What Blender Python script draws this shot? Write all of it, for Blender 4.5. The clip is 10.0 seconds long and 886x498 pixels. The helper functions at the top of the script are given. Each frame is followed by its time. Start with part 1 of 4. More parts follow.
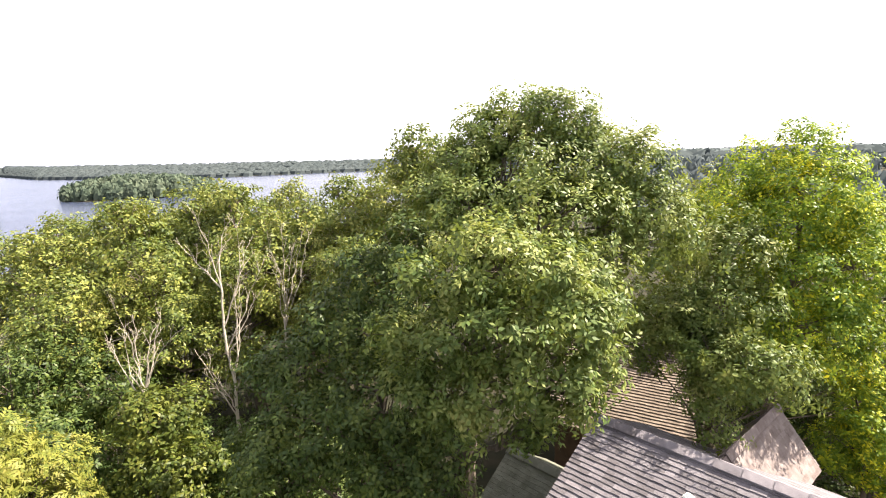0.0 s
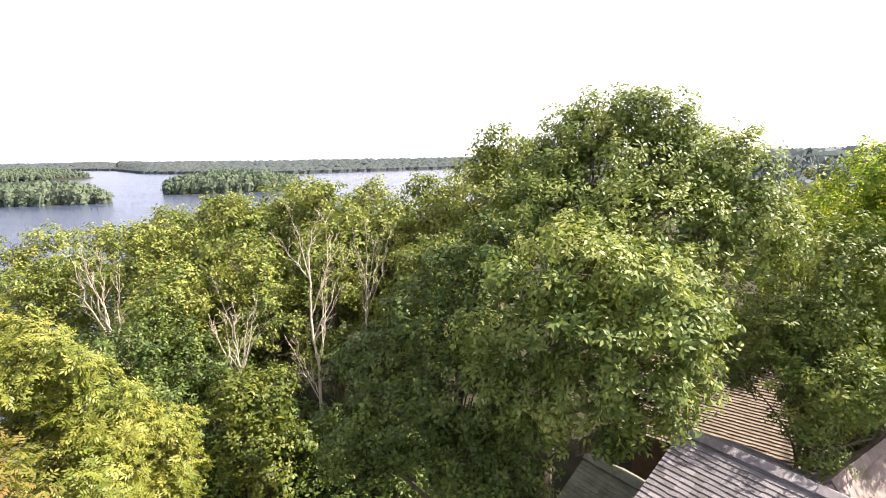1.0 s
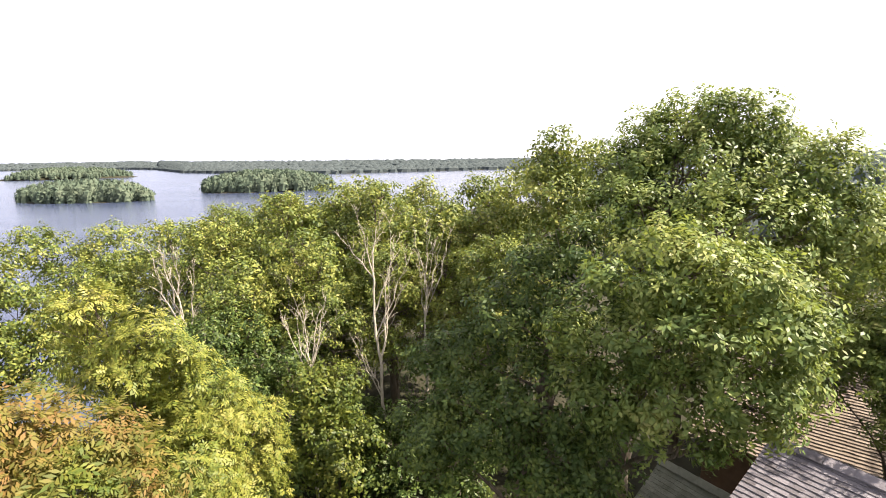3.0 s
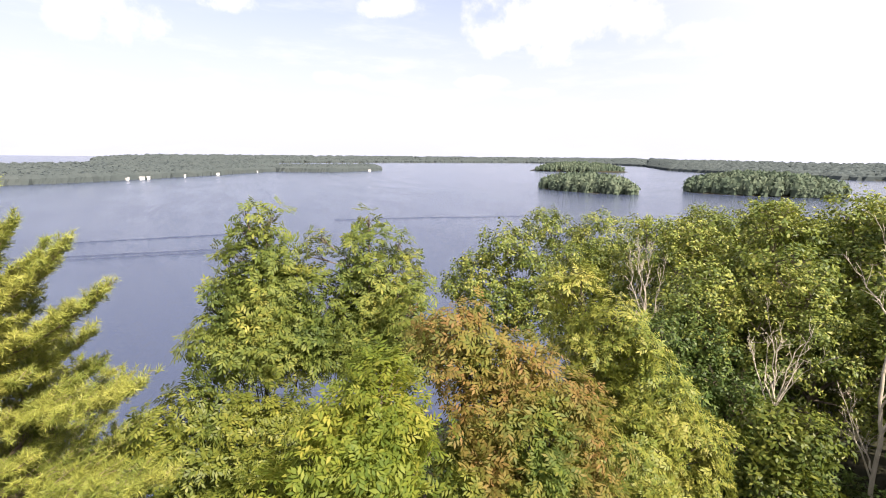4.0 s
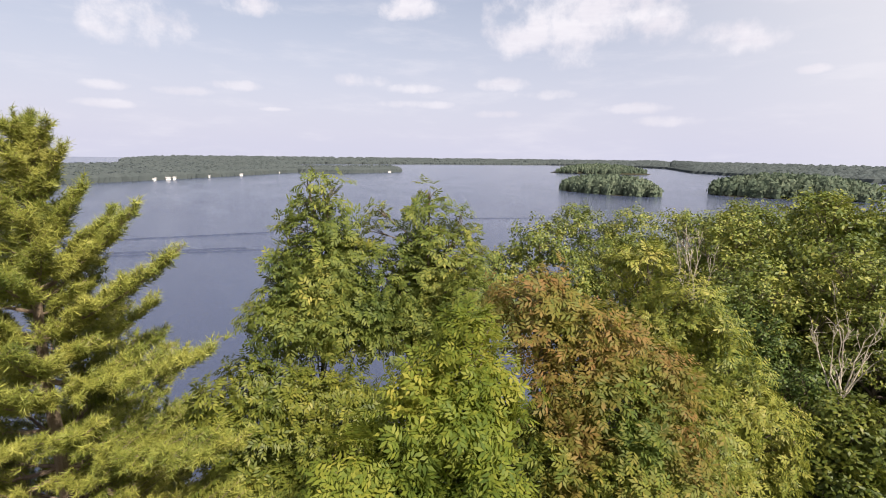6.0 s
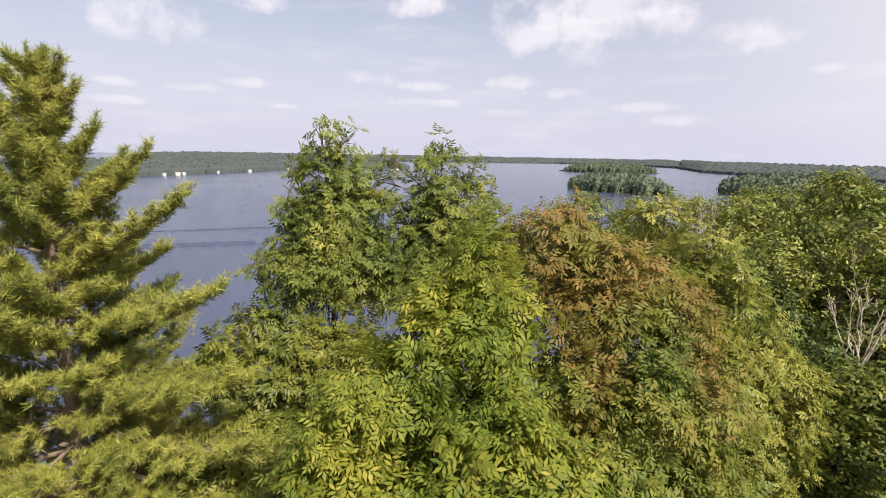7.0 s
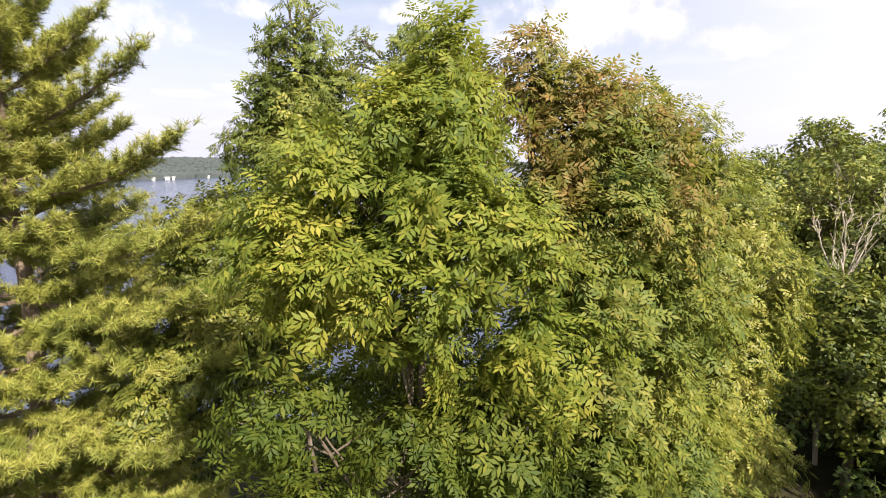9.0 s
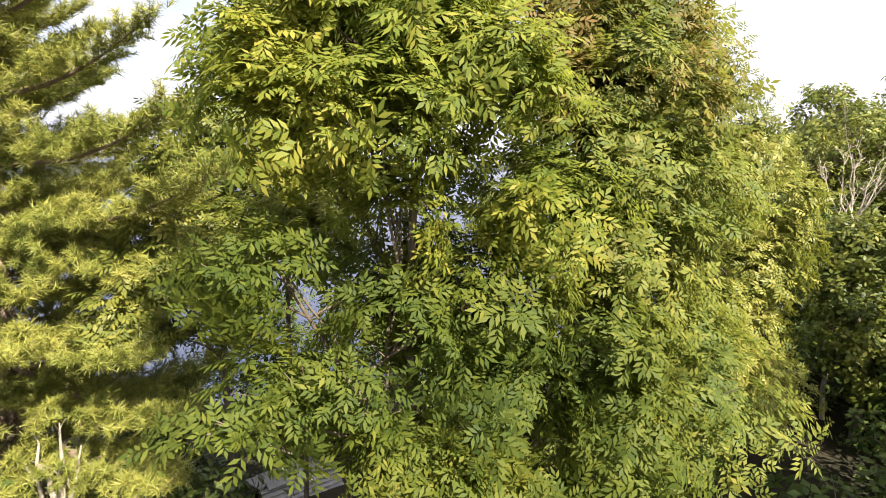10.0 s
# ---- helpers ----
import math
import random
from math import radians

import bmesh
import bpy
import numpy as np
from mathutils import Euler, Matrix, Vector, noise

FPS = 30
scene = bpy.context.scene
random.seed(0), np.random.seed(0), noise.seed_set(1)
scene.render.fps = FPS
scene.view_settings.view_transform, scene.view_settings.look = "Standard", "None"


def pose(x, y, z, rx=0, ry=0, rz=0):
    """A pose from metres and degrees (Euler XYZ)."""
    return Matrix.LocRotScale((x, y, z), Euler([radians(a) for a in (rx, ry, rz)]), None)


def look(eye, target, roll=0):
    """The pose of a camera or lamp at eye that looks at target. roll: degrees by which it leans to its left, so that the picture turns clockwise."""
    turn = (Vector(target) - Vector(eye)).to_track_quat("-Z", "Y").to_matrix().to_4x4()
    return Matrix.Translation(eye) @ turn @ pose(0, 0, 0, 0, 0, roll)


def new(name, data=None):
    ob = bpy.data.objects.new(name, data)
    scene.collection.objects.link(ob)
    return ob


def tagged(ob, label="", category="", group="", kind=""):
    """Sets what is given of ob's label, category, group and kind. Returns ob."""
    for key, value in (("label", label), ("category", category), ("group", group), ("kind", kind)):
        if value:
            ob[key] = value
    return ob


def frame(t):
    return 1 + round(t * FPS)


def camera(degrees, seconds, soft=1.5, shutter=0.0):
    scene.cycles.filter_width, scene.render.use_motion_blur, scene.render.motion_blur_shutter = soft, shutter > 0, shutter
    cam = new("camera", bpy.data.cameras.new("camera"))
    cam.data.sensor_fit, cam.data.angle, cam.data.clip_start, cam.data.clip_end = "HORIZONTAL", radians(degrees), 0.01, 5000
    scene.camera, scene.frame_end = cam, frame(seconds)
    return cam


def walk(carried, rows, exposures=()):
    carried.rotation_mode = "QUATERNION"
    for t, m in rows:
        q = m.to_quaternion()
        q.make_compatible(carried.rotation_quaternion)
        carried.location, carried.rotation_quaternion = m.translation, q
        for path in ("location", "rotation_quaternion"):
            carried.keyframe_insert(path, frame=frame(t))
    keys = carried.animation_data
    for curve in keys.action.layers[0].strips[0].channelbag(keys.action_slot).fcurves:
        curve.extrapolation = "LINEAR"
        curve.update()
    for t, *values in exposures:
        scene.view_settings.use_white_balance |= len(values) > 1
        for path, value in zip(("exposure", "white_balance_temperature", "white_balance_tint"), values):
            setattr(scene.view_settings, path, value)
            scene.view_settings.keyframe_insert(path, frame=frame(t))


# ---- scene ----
cam = camera(83.4, 10.0, soft=1.0)
# seconds, place, yaw to the left, pitch, roll
ROWS = [
    (0.0, 0.0, 0.0, 30.0, 0.0, -10.64, -1.52),
    (0.1, -0.04, -0.023, 30.007, 3.7, -10.64, -1.34),
    (0.2, -0.079, -0.045, 30.013, 6.0, -10.65, -1.22),
    (0.3, -0.119, -0.068, 30.02, 6.95, -10.65, -1.17),
    (0.4, -0.158, -0.09, 30.026, 7.5, -10.65, -1.15),
    (0.5, -0.198, -0.113, 30.033, 7.82, -10.65, -1.13),
    (1.0, -0.278, -0.152, 30.045, 8.2, -10.62, -1.13),
    (1.5, -0.396, -0.137, 30.069, 8.71, -10.67, -1.1),
    (2.0, -0.714, -0.174, 30.091, 9.03, -10.77, -1.21),
    (2.2, -0.863, -0.212, 30.094, 9.17, -10.74, -1.19),
    (3.1, -1.37, -0.52, 30.07, 12.2, -10.4, -0.75),
    (3.3, -1.419, -0.614, 30.065, 17.34, -10.22, -0.46),
    (3.4, -1.423, -0.601, 30.074, 25.98, -10.27, -0.29),
    (3.5, -1.427, -0.588, 30.083, 37.2, -10.3, -0.1),
    (3.6, -1.431, -0.576, 30.092, 45.54, -10.36, 0.04),
    (3.7, -1.434, -0.563, 30.101, 52.81, -10.41, 0.21),
    (3.8, -1.438, -0.55, 30.11, 58.41, -10.46, 0.38),
    (3.9, -1.442, -0.538, 30.119, 61.3, -10.5, 0.54),
    (4.0, -1.446, -0.525, 30.128, 62.82, -10.55, 0.71),
    (4.5, -1.585, -0.668, 30.073, 63.84, -10.43, 0.78),
    (5.0, -1.781, -0.896, 30.04, 64.39, -10.49, 0.66),
    (6.5, -1.918, -1.192, 29.219, 65.27, -10.42, 1.05),
    (7.0, -1.905, -1.23, 28.774, 65.83, -10.61, 1.22),
    (7.5, -1.851, -1.245, 28.263, 66.6, -10.46, 1.41),
    (8.0, -1.846, -1.188, 27.837, 66.54, -10.37, 1.67),
    (8.5, -1.785, -1.063, 27.296, 65.81, -10.15, 1.5),
    (9.0, -1.681, -0.96, 26.697, 64.92, -10.0, 1.04),
    (9.5, -1.684, -0.93, 25.993, 65.29, -9.75, 0.81),
    (10.0, -1.873, -0.812, 25.324, 64.4, -9.7, 1.34),
]
EXPOSURES = [(t, e, 6500, 14) for t, e in ((0.0, 2.14), (2.2, 2.14), (3.3, 1.96), (3.7, 1.76), (4.2, 1.61), (5.0, 1.41), (6.3, 1.11), (7.5, 1.19), (8.5, 1.38), (9.0, 1.56), (9.5, 1.69), (10.0, 1.91))]
walk(cam, [(t, pose(x, y, z, 90 + p, 0, w) @ pose(0, 0, 0, 0, 0, r)) for t, x, y, z, w, p, r in ROWS], EXPOSURES)

# ---- light: late-summer sun from the right of the first view, thin bright haze, small cumulus ----
SUN_AZ, SUN_EL = radians(76), radians(46)
sun = new("sun", bpy.data.lights.new("sun", "SUN"))
sun.data.energy, sun.data.angle, sun.data.color = 5.0, radians(0.6), (1.0, 0.91, 0.74)
sun_way = Vector((math.sin(SUN_AZ) * math.cos(SUN_EL), math.cos(SUN_AZ) * math.cos(SUN_EL), math.sin(SUN_EL)))
sun.matrix_world = look(sun_way * 100, (0, 0, 0))

world = bpy.data.worlds.new("world")
scene.world = world
world.use_nodes = True
NT = world.node_tree
NT.nodes.clear()


def nodes_of(tree):
    """Short makers for nodes of one tree: make(type, **sockets), and math."""
    def make(kind, values=(), operation="", data_type="", interpolation_type=""):
        n = tree.nodes.new(kind)
        if operation:
            n.operation = operation
        if data_type:
            n.data_type = data_type
        if interpolation_type:
            n.interpolation_type = interpolation_type
        for k, v in dict(values).items():
            if isinstance(v, bpy.types.NodeSocket):
                tree.links.new(v, n.inputs[k])
            else:
                n.inputs[k].default_value = v
        return n

    def calc(op, a, b=0.0, c=0.0):
        return make("ShaderNodeMath", {0: a, 1: b, 2: c}, operation=op).outputs[0]
    return make, calc


make, calc = nodes_of(NT)
sky = make("ShaderNodeTexSky")
sky.sky_type, sky.sun_disc, sky.sun_elevation, sky.sun_rotation, sky.air_density, sky.dust_density = "NISHITA", False, SUN_EL, SUN_AZ, 1.4, 3.0
way = make("ShaderNodeTexCoord").outputs["Generated"]
xyz = make("ShaderNodeSeparateXYZ", {0: way})
azim = calc("ARCTAN2", xyz.outputs[0], xyz.outputs[1])
elev = calc("ARCSINE", xyz.outputs[2])
puff = make("ShaderNodeTexNoise", {"Vector": way, "Scale": 17.0, "Detail": 7.0, "Roughness": 0.6}).outputs[0]
wisp = make("ShaderNodeTexNoise", {"Vector": make("ShaderNodeMapping", {0: way, "Scale": (1, 1, 5)}).outputs[0], "Scale": 6.0, "Detail": 5.0, "Roughness": 0.6}).outputs[0]
CLOUDS = [(-1.667, 0.215, 0.089, 0.048), (-1.487, 0.254, 0.057, 0.02), (-1.21, 0.27, 0.074, 0.023), (-0.814, 0.256, 0.131, 0.068), (-0.92, 0.239, 0.142, 0.07), (-1.002, 0.227, 0.068, 0.045),
          (-0.632, 0.2, 0.08, 0.03), (-1.517, 0.122, 0.051, 0.01), (-1.604, 0.108, 0.057, 0.009), (-1.29, 0.142, 0.063, 0.014), (-1.193, 0.13, 0.068, 0.011), (-1.193, 0.101, 0.085, 0.009),
          (-1.019, 0.139, 0.068, 0.014), (-0.939, 0.12, 0.063, 0.011), (-1.028, 0.085, 0.059, 0.008), (-0.781, 0.094, 0.074, 0.011), (-0.722, 0.071, 0.063, 0.011), (-1.709, 0.08, 0.051, 0.008),
          (-1.714, 0.109, 0.045, 0.009), (-1.456, 0.084, 0.027, 0.005), (-0.52, 0.145, 0.025, 0.008)]
cover = 0.0
for a, e, w, h in CLOUDS:
    u = calc("MULTIPLY", calc("SUBTRACT", azim, a), 1 / w)
    v = calc("MULTIPLY", calc("SUBTRACT", elev, e), 1 / h)
    d = calc("MULTIPLY_ADD", u, u, calc("MULTIPLY", v, v))
    one = calc("SUBTRACT", 1.0, d)
    cover = one if cover == 0.0 else calc("MAXIMUM", cover, one)
body = calc("ADD", calc("MAXIMUM", cover, -1.2), calc("MULTIPLY", calc("SUBTRACT", puff, 0.5), 3.6))
puffy = make("ShaderNodeMapRange", {0: elev, 1: 0.1, 2: 0.24, 3: 0.5, 4: 0.78}).outputs[0]
dense = make("ShaderNodeMapRange", {0: body, 1: -0.1, 2: 1.25, 3: 0.0, 4: puffy}, interpolation_type="SMOOTHSTEP").outputs[0]
thin = make("ShaderNodeMapRange", {0: wisp, 1: 0.46, 2: 0.8, 3: 0.0, 4: 0.22}, interpolation_type="SMOOTHSTEP").outputs[0]
haze = make("ShaderNodeMapRange", {0: elev, 1: -0.02, 2: 0.42, 3: 0.85, 4: 0.3}, interpolation_type="SMOOTHSTEP").outputs[0]
glare = calc("ADD", calc("ADD", calc("MULTIPLY", xyz.outputs[0], sun_way.x), calc("MULTIPLY", xyz.outputs[1], sun_way.y)), calc("MULTIPLY", xyz.outputs[2], sun_way.z))
glare = make("ShaderNodeMapRange", {0: glare, 1: -0.3, 2: 0.3, 3: 0.0, 4: 0.85}, interpolation_type="SMOOTHSTEP").outputs[0]
c0 = make("ShaderNodeMix", {0: haze, 6: sky.outputs[0], 7: (7.1, 7.25, 8.7, 1)}, data_type="RGBA").outputs[2]
c1 = make("ShaderNodeMix", {0: glare, 6: c0, 7: (9.2, 9.0, 8.9, 1)}, data_type="RGBA").outputs[2]
puff_colour = make("ShaderNodeMix", {0: make("ShaderNodeMapRange", {0: wisp, 1: 0.35, 2: 0.62}).outputs[0], 6: (7.9, 7.65, 8.1, 1), 7: (9.3, 9.05, 9.2, 1)}, data_type="RGBA").outputs[2]
c2 = make("ShaderNodeMix", {0: calc("MAXIMUM", dense, thin), 6: c1, 7: puff_colour}, data_type="RGBA").outputs[2]
bg = make("ShaderNodeBackground", {0: c2, 1: 0.05})
make("ShaderNodeOutputWorld", {0: bg.outputs[0]})


# ---- materials ----
def material(name):
    m = bpy.data.materials.new(name)
    m.use_nodes = True
    m.node_tree.nodes.clear()
    return m, *nodes_of(m.node_tree)


def ramp_of(make, fac, stops):
    r = make("ShaderNodeValToRGB", {0: fac})
    els = r.color_ramp.elements
    while len(els) < len(stops):
        els.new(0.5)
    for el, (p, c) in zip(els, stops):
        el.position, el.color = p, (*c, 1)
    return r.outputs[0]


def leaf_material(name, stops, glow=0.24, patch=1.2, tint=None, rough=0.5, vary=0.6, through_colour=(0.28, 0.32, 0.045)):
    """Leaves: each leaf its own shade, patches of other shades over the crown, light passing through."""
    m, make, calc = material(name)
    rnd = make("ShaderNodeNewGeometry").outputs["Random Per Island"]
    pos = make("ShaderNodeTexCoord").outputs["Object"]
    big = make("ShaderNodeTexNoise", {"Vector": pos, "Scale": patch, "Detail": 3.0}).outputs[0]
    fac = calc("ADD", calc("MULTIPLY_ADD", rnd, vary, 0.3 - vary / 2), calc("MULTIPLY", calc("SUBTRACT", big, 0.3), 1.1))
    col = ramp_of(make, fac, stops)
    if tint:
        colour, low, high = tint
        z = make("ShaderNodeSeparateXYZ", {0: pos}).outputs[2]
        n2 = make("ShaderNodeTexNoise", {"Vector": pos, "Scale": 1.5, "Detail": 4.0}).outputs[0]
        f = calc("ADD", make("ShaderNodeMapRange", {0: z, 1: low, 2: high}).outputs[0], calc("MULTIPLY", calc("SUBTRACT", n2, 0.5), 2.2))
        f = calc("MULTIPLY", make("ShaderNodeMapRange", {0: f, 1: 0.45, 2: 0.95}).outputs[0], calc("MULTIPLY_ADD", rnd, 0.6, 0.24))
        col = make("ShaderNodeMix", {0: f, 6: col, 7: (*colour, 1)}, data_type="RGBA").outputs[2]
    b = make("ShaderNodeBsdfPrincipled", {"Base Color": col, "Roughness": rough, "Specular IOR Level": 0.22 if rough < 0.9 else 0.0})
    t = make("ShaderNodeBsdfTranslucent", {0: make("ShaderNodeMix", {0: 0.5, 6: col, 7: (*through_colour, 1)}, data_type="RGBA").outputs[2]})
    mix = make("ShaderNodeMixShader", {0: glow, 1: b.outputs[0], 2: t.outputs[0]})
    make("ShaderNodeOutputMaterial", {0: mix.outputs[0]})
    return m


def solid_material(name, stops, scale=3.0, rough=0.85, bump=0.3, stretch=(1, 1, 1), detail=8.0, fine=0.0):
    m, make, calc = material(name)
    pos = make("ShaderNodeMapping", {0: make("ShaderNodeTexCoord").outputs["Object"], "Scale": stretch}).outputs[0]
    n = make("ShaderNodeTexNoise", {"Vector": pos, "Scale": scale, "Detail": detail, "Roughness": 0.65}).outputs[0]
    fac = n
    if fine:
        info = make("ShaderNodeObjectInfo").outputs["Random"]
        isle = make("ShaderNodeNewGeometry").outputs["Random Per Island"]
        fac = calc("ADD", n, calc("MULTIPLY", calc("SUBTRACT", calc("FRACT", calc("ADD", info, isle)), 0.5), fine))
    col = ramp_of(make, fac, stops)
    grain = make("ShaderNodeTexNoise", {"Vector": pos, "Scale": scale * 9, "Detail": 5.0}).outputs[0]
    bmp = make("ShaderNodeBump", {"Strength": bump, "Distance": 0.02, "Height": grain})
    b = make("ShaderNodeBsdfPrincipled", {"Base Color": col, "Roughness": rough, "Normal": bmp.outputs[0], "Specular IOR Level": 0.25})
    make("ShaderNodeOutputMaterial", {0: b.outputs[0]})
    return m


ASH = leaf_material("ash_leaf", [(0.0, (0.030, 0.066, 0.018)), (0.3, (0.091, 0.131, 0.021)), (0.6, (0.176, 0.204, 0.029)), (1.0, (0.376, 0.323, 0.063))], vary=0.4, glow=0.5, rough=0.6)
ASH_DEEP = leaf_material("deep_ash_leaf", [(0.0, (0.027, 0.051, 0.016)), (0.35, (0.079, 0.108, 0.024)), (0.7, (0.151, 0.171, 0.035)), (1.0, (0.318, 0.285, 0.066))], vary=0.42, glow=0.38, rough=0.6)
# Darker copy of the ash leaf: shade on low boughs is coloured in.
ASH_SHADED = leaf_material("shaded_ash_leaf", [(0.0, (0.018, 0.040, 0.010)), (0.35, (0.054, 0.082, 0.013)), (0.7, (0.105, 0.127, 0.017)), (1.0, (0.221, 0.207, 0.035))], vary=0.4, glow=0.46, rough=0.65)
ASH_OLIVE = leaf_material("olive_ash_leaf", [(0.0, (0.024, 0.046, 0.011)), (0.35, (0.075, 0.096, 0.018)), (0.7, (0.142, 0.152, 0.026)), (1.0, (0.28, 0.25, 0.05))], vary=0.42, glow=0.32)
ASH_RED = leaf_material("turning_ash_leaf", [(0.0, (0.029, 0.059, 0.015)), (0.35, (0.084, 0.118, 0.023)), (0.7, (0.163, 0.175, 0.030)), (1.0, (0.302, 0.256, 0.056))], tint=((0.205, 0.098, 0.042), 23.9, 27.8), vary=0.42, glow=0.42, rough=0.62)
GOLD = leaf_material("gold_leaf", [(0.0, (0.036, 0.065, 0.018)), (0.3, (0.105, 0.132, 0.024)), (0.65, (0.200, 0.201, 0.037)), (1.0, (0.370, 0.313, 0.100))], vary=0.42, glow=0.3)
OAK = leaf_material("oak_leaf", [(0.0, (0.027, 0.055, 0.017)), (0.35, (0.082, 0.126, 0.032)), (0.7, (0.169, 0.202, 0.051)), (1.0, (0.405, 0.386, 0.137))], vary=0.42, glow=0.32)
WOOD_LEAF = leaf_material("woodland_leaf", [(0.0, (0.021, 0.043, 0.012)), (0.3, (0.070, 0.099, 0.021)), (0.65, (0.149, 0.172, 0.034)), (1.0, (0.309, 0.286, 0.073))], patch=0.5)
# Woodland leaf at reduced albedo; this tree's shade sits in its colour.
SHADED_MAPLE = leaf_material("shaded_maple_leaf", [(0.0, (0.011, 0.025, 0.006)), (0.3, (0.038, 0.058, 0.010)), (0.65, (0.079, 0.099, 0.015)), (1.0, (0.163, 0.167, 0.033))], patch=0.8)
YELLOW = leaf_material("yellowing_leaf", [(0.0, (0.039, 0.106, 0.013)), (0.42, (0.111, 0.198, 0.020)), (0.7, (0.314, 0.383, 0.024)), (1.0, (0.941, 0.792, 0.030))], patch=0.9, glow=0.45)
# Darker leaf with weak transmission: tree shade is put into the colour.
SHADED_LEAF = leaf_material("shaded_leaf", [(0.0, (0.016, 0.036, 0.010)), (0.5, (0.052, 0.082, 0.018)), (1.0, (0.137, 0.166, 0.035))], glow=0.25, through_colour=(0.1, 0.14, 0.03))
PINE = leaf_material("pine_needle", [(0.0, (0.047, 0.080, 0.019)), (0.3, (0.136, 0.166, 0.033)), (0.65, (0.247, 0.252, 0.053)), (1.0, (0.402, 0.371, 0.099))], glow=0.24, vary=0.42)
# Island leaves paled and greyed in base colour to suggest distance haze.
HAZED_FAR_LEAF = leaf_material("hazed_far_leaf", [(0.0, (0.069, 0.099, 0.076)), (0.5, (0.109, 0.140, 0.101)), (1.0, (0.172, 0.198, 0.138))], glow=0.38, patch=0.06, rough=0.95, vary=0.45, through_colour=(0.07, 0.1, 0.06))
# Aerial haze is mixed into this leaf colour: pale, blue-grey, low in contrast.
HAZED_HILL_LEAF = leaf_material("hazed_hill_leaf", [(0.0, (0.110, 0.134, 0.144)), (0.5, (0.132, 0.157, 0.163)), (1.0, (0.159, 0.181, 0.183))], glow=0.62, patch=0.03, rough=1.0, vary=0.08, through_colour=(0.115, 0.135, 0.14))
BARK = solid_material("bark", [(0.3, (0.06, 0.045, 0.032)), (0.7, (0.17, 0.14, 0.11))], 6.0, 0.95, 0.9, (1, 1, 0.25))
PINE_BARK = solid_material("pine_bark", [(0.3, (0.09, 0.065, 0.045)), (0.7, (0.26, 0.2, 0.15))], 6.0, 0.95, 0.8, (1, 1, 0.3))
DEAD = solid_material("bleached_wood", [(0.3, (0.212, 0.183, 0.146)), (0.7, (0.425, 0.378, 0.31))], 5.0, 0.85, 0.5, (1, 1, 0.2))
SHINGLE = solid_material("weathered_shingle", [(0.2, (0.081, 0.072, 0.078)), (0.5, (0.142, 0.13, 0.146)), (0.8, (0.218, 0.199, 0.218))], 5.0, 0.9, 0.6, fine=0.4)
PINK_SHINGLE = solid_material("pinkish_shingle", [(0.2, (0.116, 0.089, 0.084)), (0.5, (0.173, 0.142, 0.137)), (0.8, (0.247, 0.21, 0.207))], 6.0, 0.9, 0.5, fine=0.25)
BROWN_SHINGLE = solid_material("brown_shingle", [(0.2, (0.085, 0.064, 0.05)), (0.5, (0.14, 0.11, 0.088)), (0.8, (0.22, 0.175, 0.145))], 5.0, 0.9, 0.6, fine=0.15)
# Darker and greener than the main roof's shingles.
DULL_ROOF = solid_material("dull_green_shingle", [(0.2, (0.07, 0.075, 0.055)), (0.8, (0.16, 0.16, 0.13))], 5.0, 0.95, 0.6, fine=0.3)
WALL_WOOD = solid_material("stained_siding", [(0.2, (0.07, 0.045, 0.03)), (0.8, (0.14, 0.095, 0.06))], 4.0, 0.8, 0.4)
# Floor colour lowered further to stand in for the shade under the trees.
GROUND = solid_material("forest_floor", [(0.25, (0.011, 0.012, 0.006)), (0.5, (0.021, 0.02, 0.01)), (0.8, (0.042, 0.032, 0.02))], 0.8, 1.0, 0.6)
ROCK = solid_material("pale_rock", [(0.25, (0.26, 0.2, 0.17)), (0.75, (0.45, 0.37, 0.32))], 2.5, 0.9, 0.8)
WHITE_PAINT = solid_material("white_paint", [(0.2, (0.72, 0.72, 0.7)), (0.8, (0.85, 0.85, 0.83))], 1.0, 0.7, 0.1)
SLATE = solid_material("grey_roofing", [(0.2, (0.18, 0.18, 0.19)), (0.8, (0.30, 0.30, 0.31))], 3.0, 0.85, 0.4)

m, make, calc = material("lake_water")
pos = make("ShaderNodeTexCoord").outputs["Object"]
w1 = make("ShaderNodeTexNoise", {"Vector": make("ShaderNodeMapping", {0: pos, "Rotation": (0, 0, 0.5), "Scale": (1, 2.4, 1)}).outputs[0], "Scale": 0.55, "Detail": 6.0, "Roughness": 0.6}).outputs[0]
w2 = make("ShaderNodeTexNoise", {"Vector": make("ShaderNodeMapping", {0: pos, "Rotation": (0, 0, 0.5), "Scale": (1, 5, 1)}).outputs[0], "Scale": 0.012, "Detail": 4.0}).outputs[0]
amp = make("ShaderNodeMapRange", {0: w2, 1: 0.35, 2: 0.65, 3: 0.25, 4: 0.6}).outputs[0]
bmp = make("ShaderNodeBump", {"Strength": amp, "Distance": 0.6, "Height": w1})
b = make("ShaderNodeBsdfPrincipled", {"Base Color": (0.035, 0.045, 0.085, 1), "Roughness": 0.16, "IOR": 1.33, "Normal": bmp.outputs[0]})
make("ShaderNodeOutputMaterial", {0: b.outputs[0]})
WATER = m
WAKE = solid_material("wake_water", [(0.3, (0.02, 0.025, 0.05)), (0.7, (0.05, 0.06, 0.1))], 0.6, 0.25, 0.8)


# ---- mesh makers ----
def mesh_from(name, verts, faces, mat):
    me = bpy.data.meshes.new(name)
    me.from_pydata([tuple(v) for v in verts], [], [tuple(f) for f in faces])
    me.materials.append(mat)
    me.update()
    return me


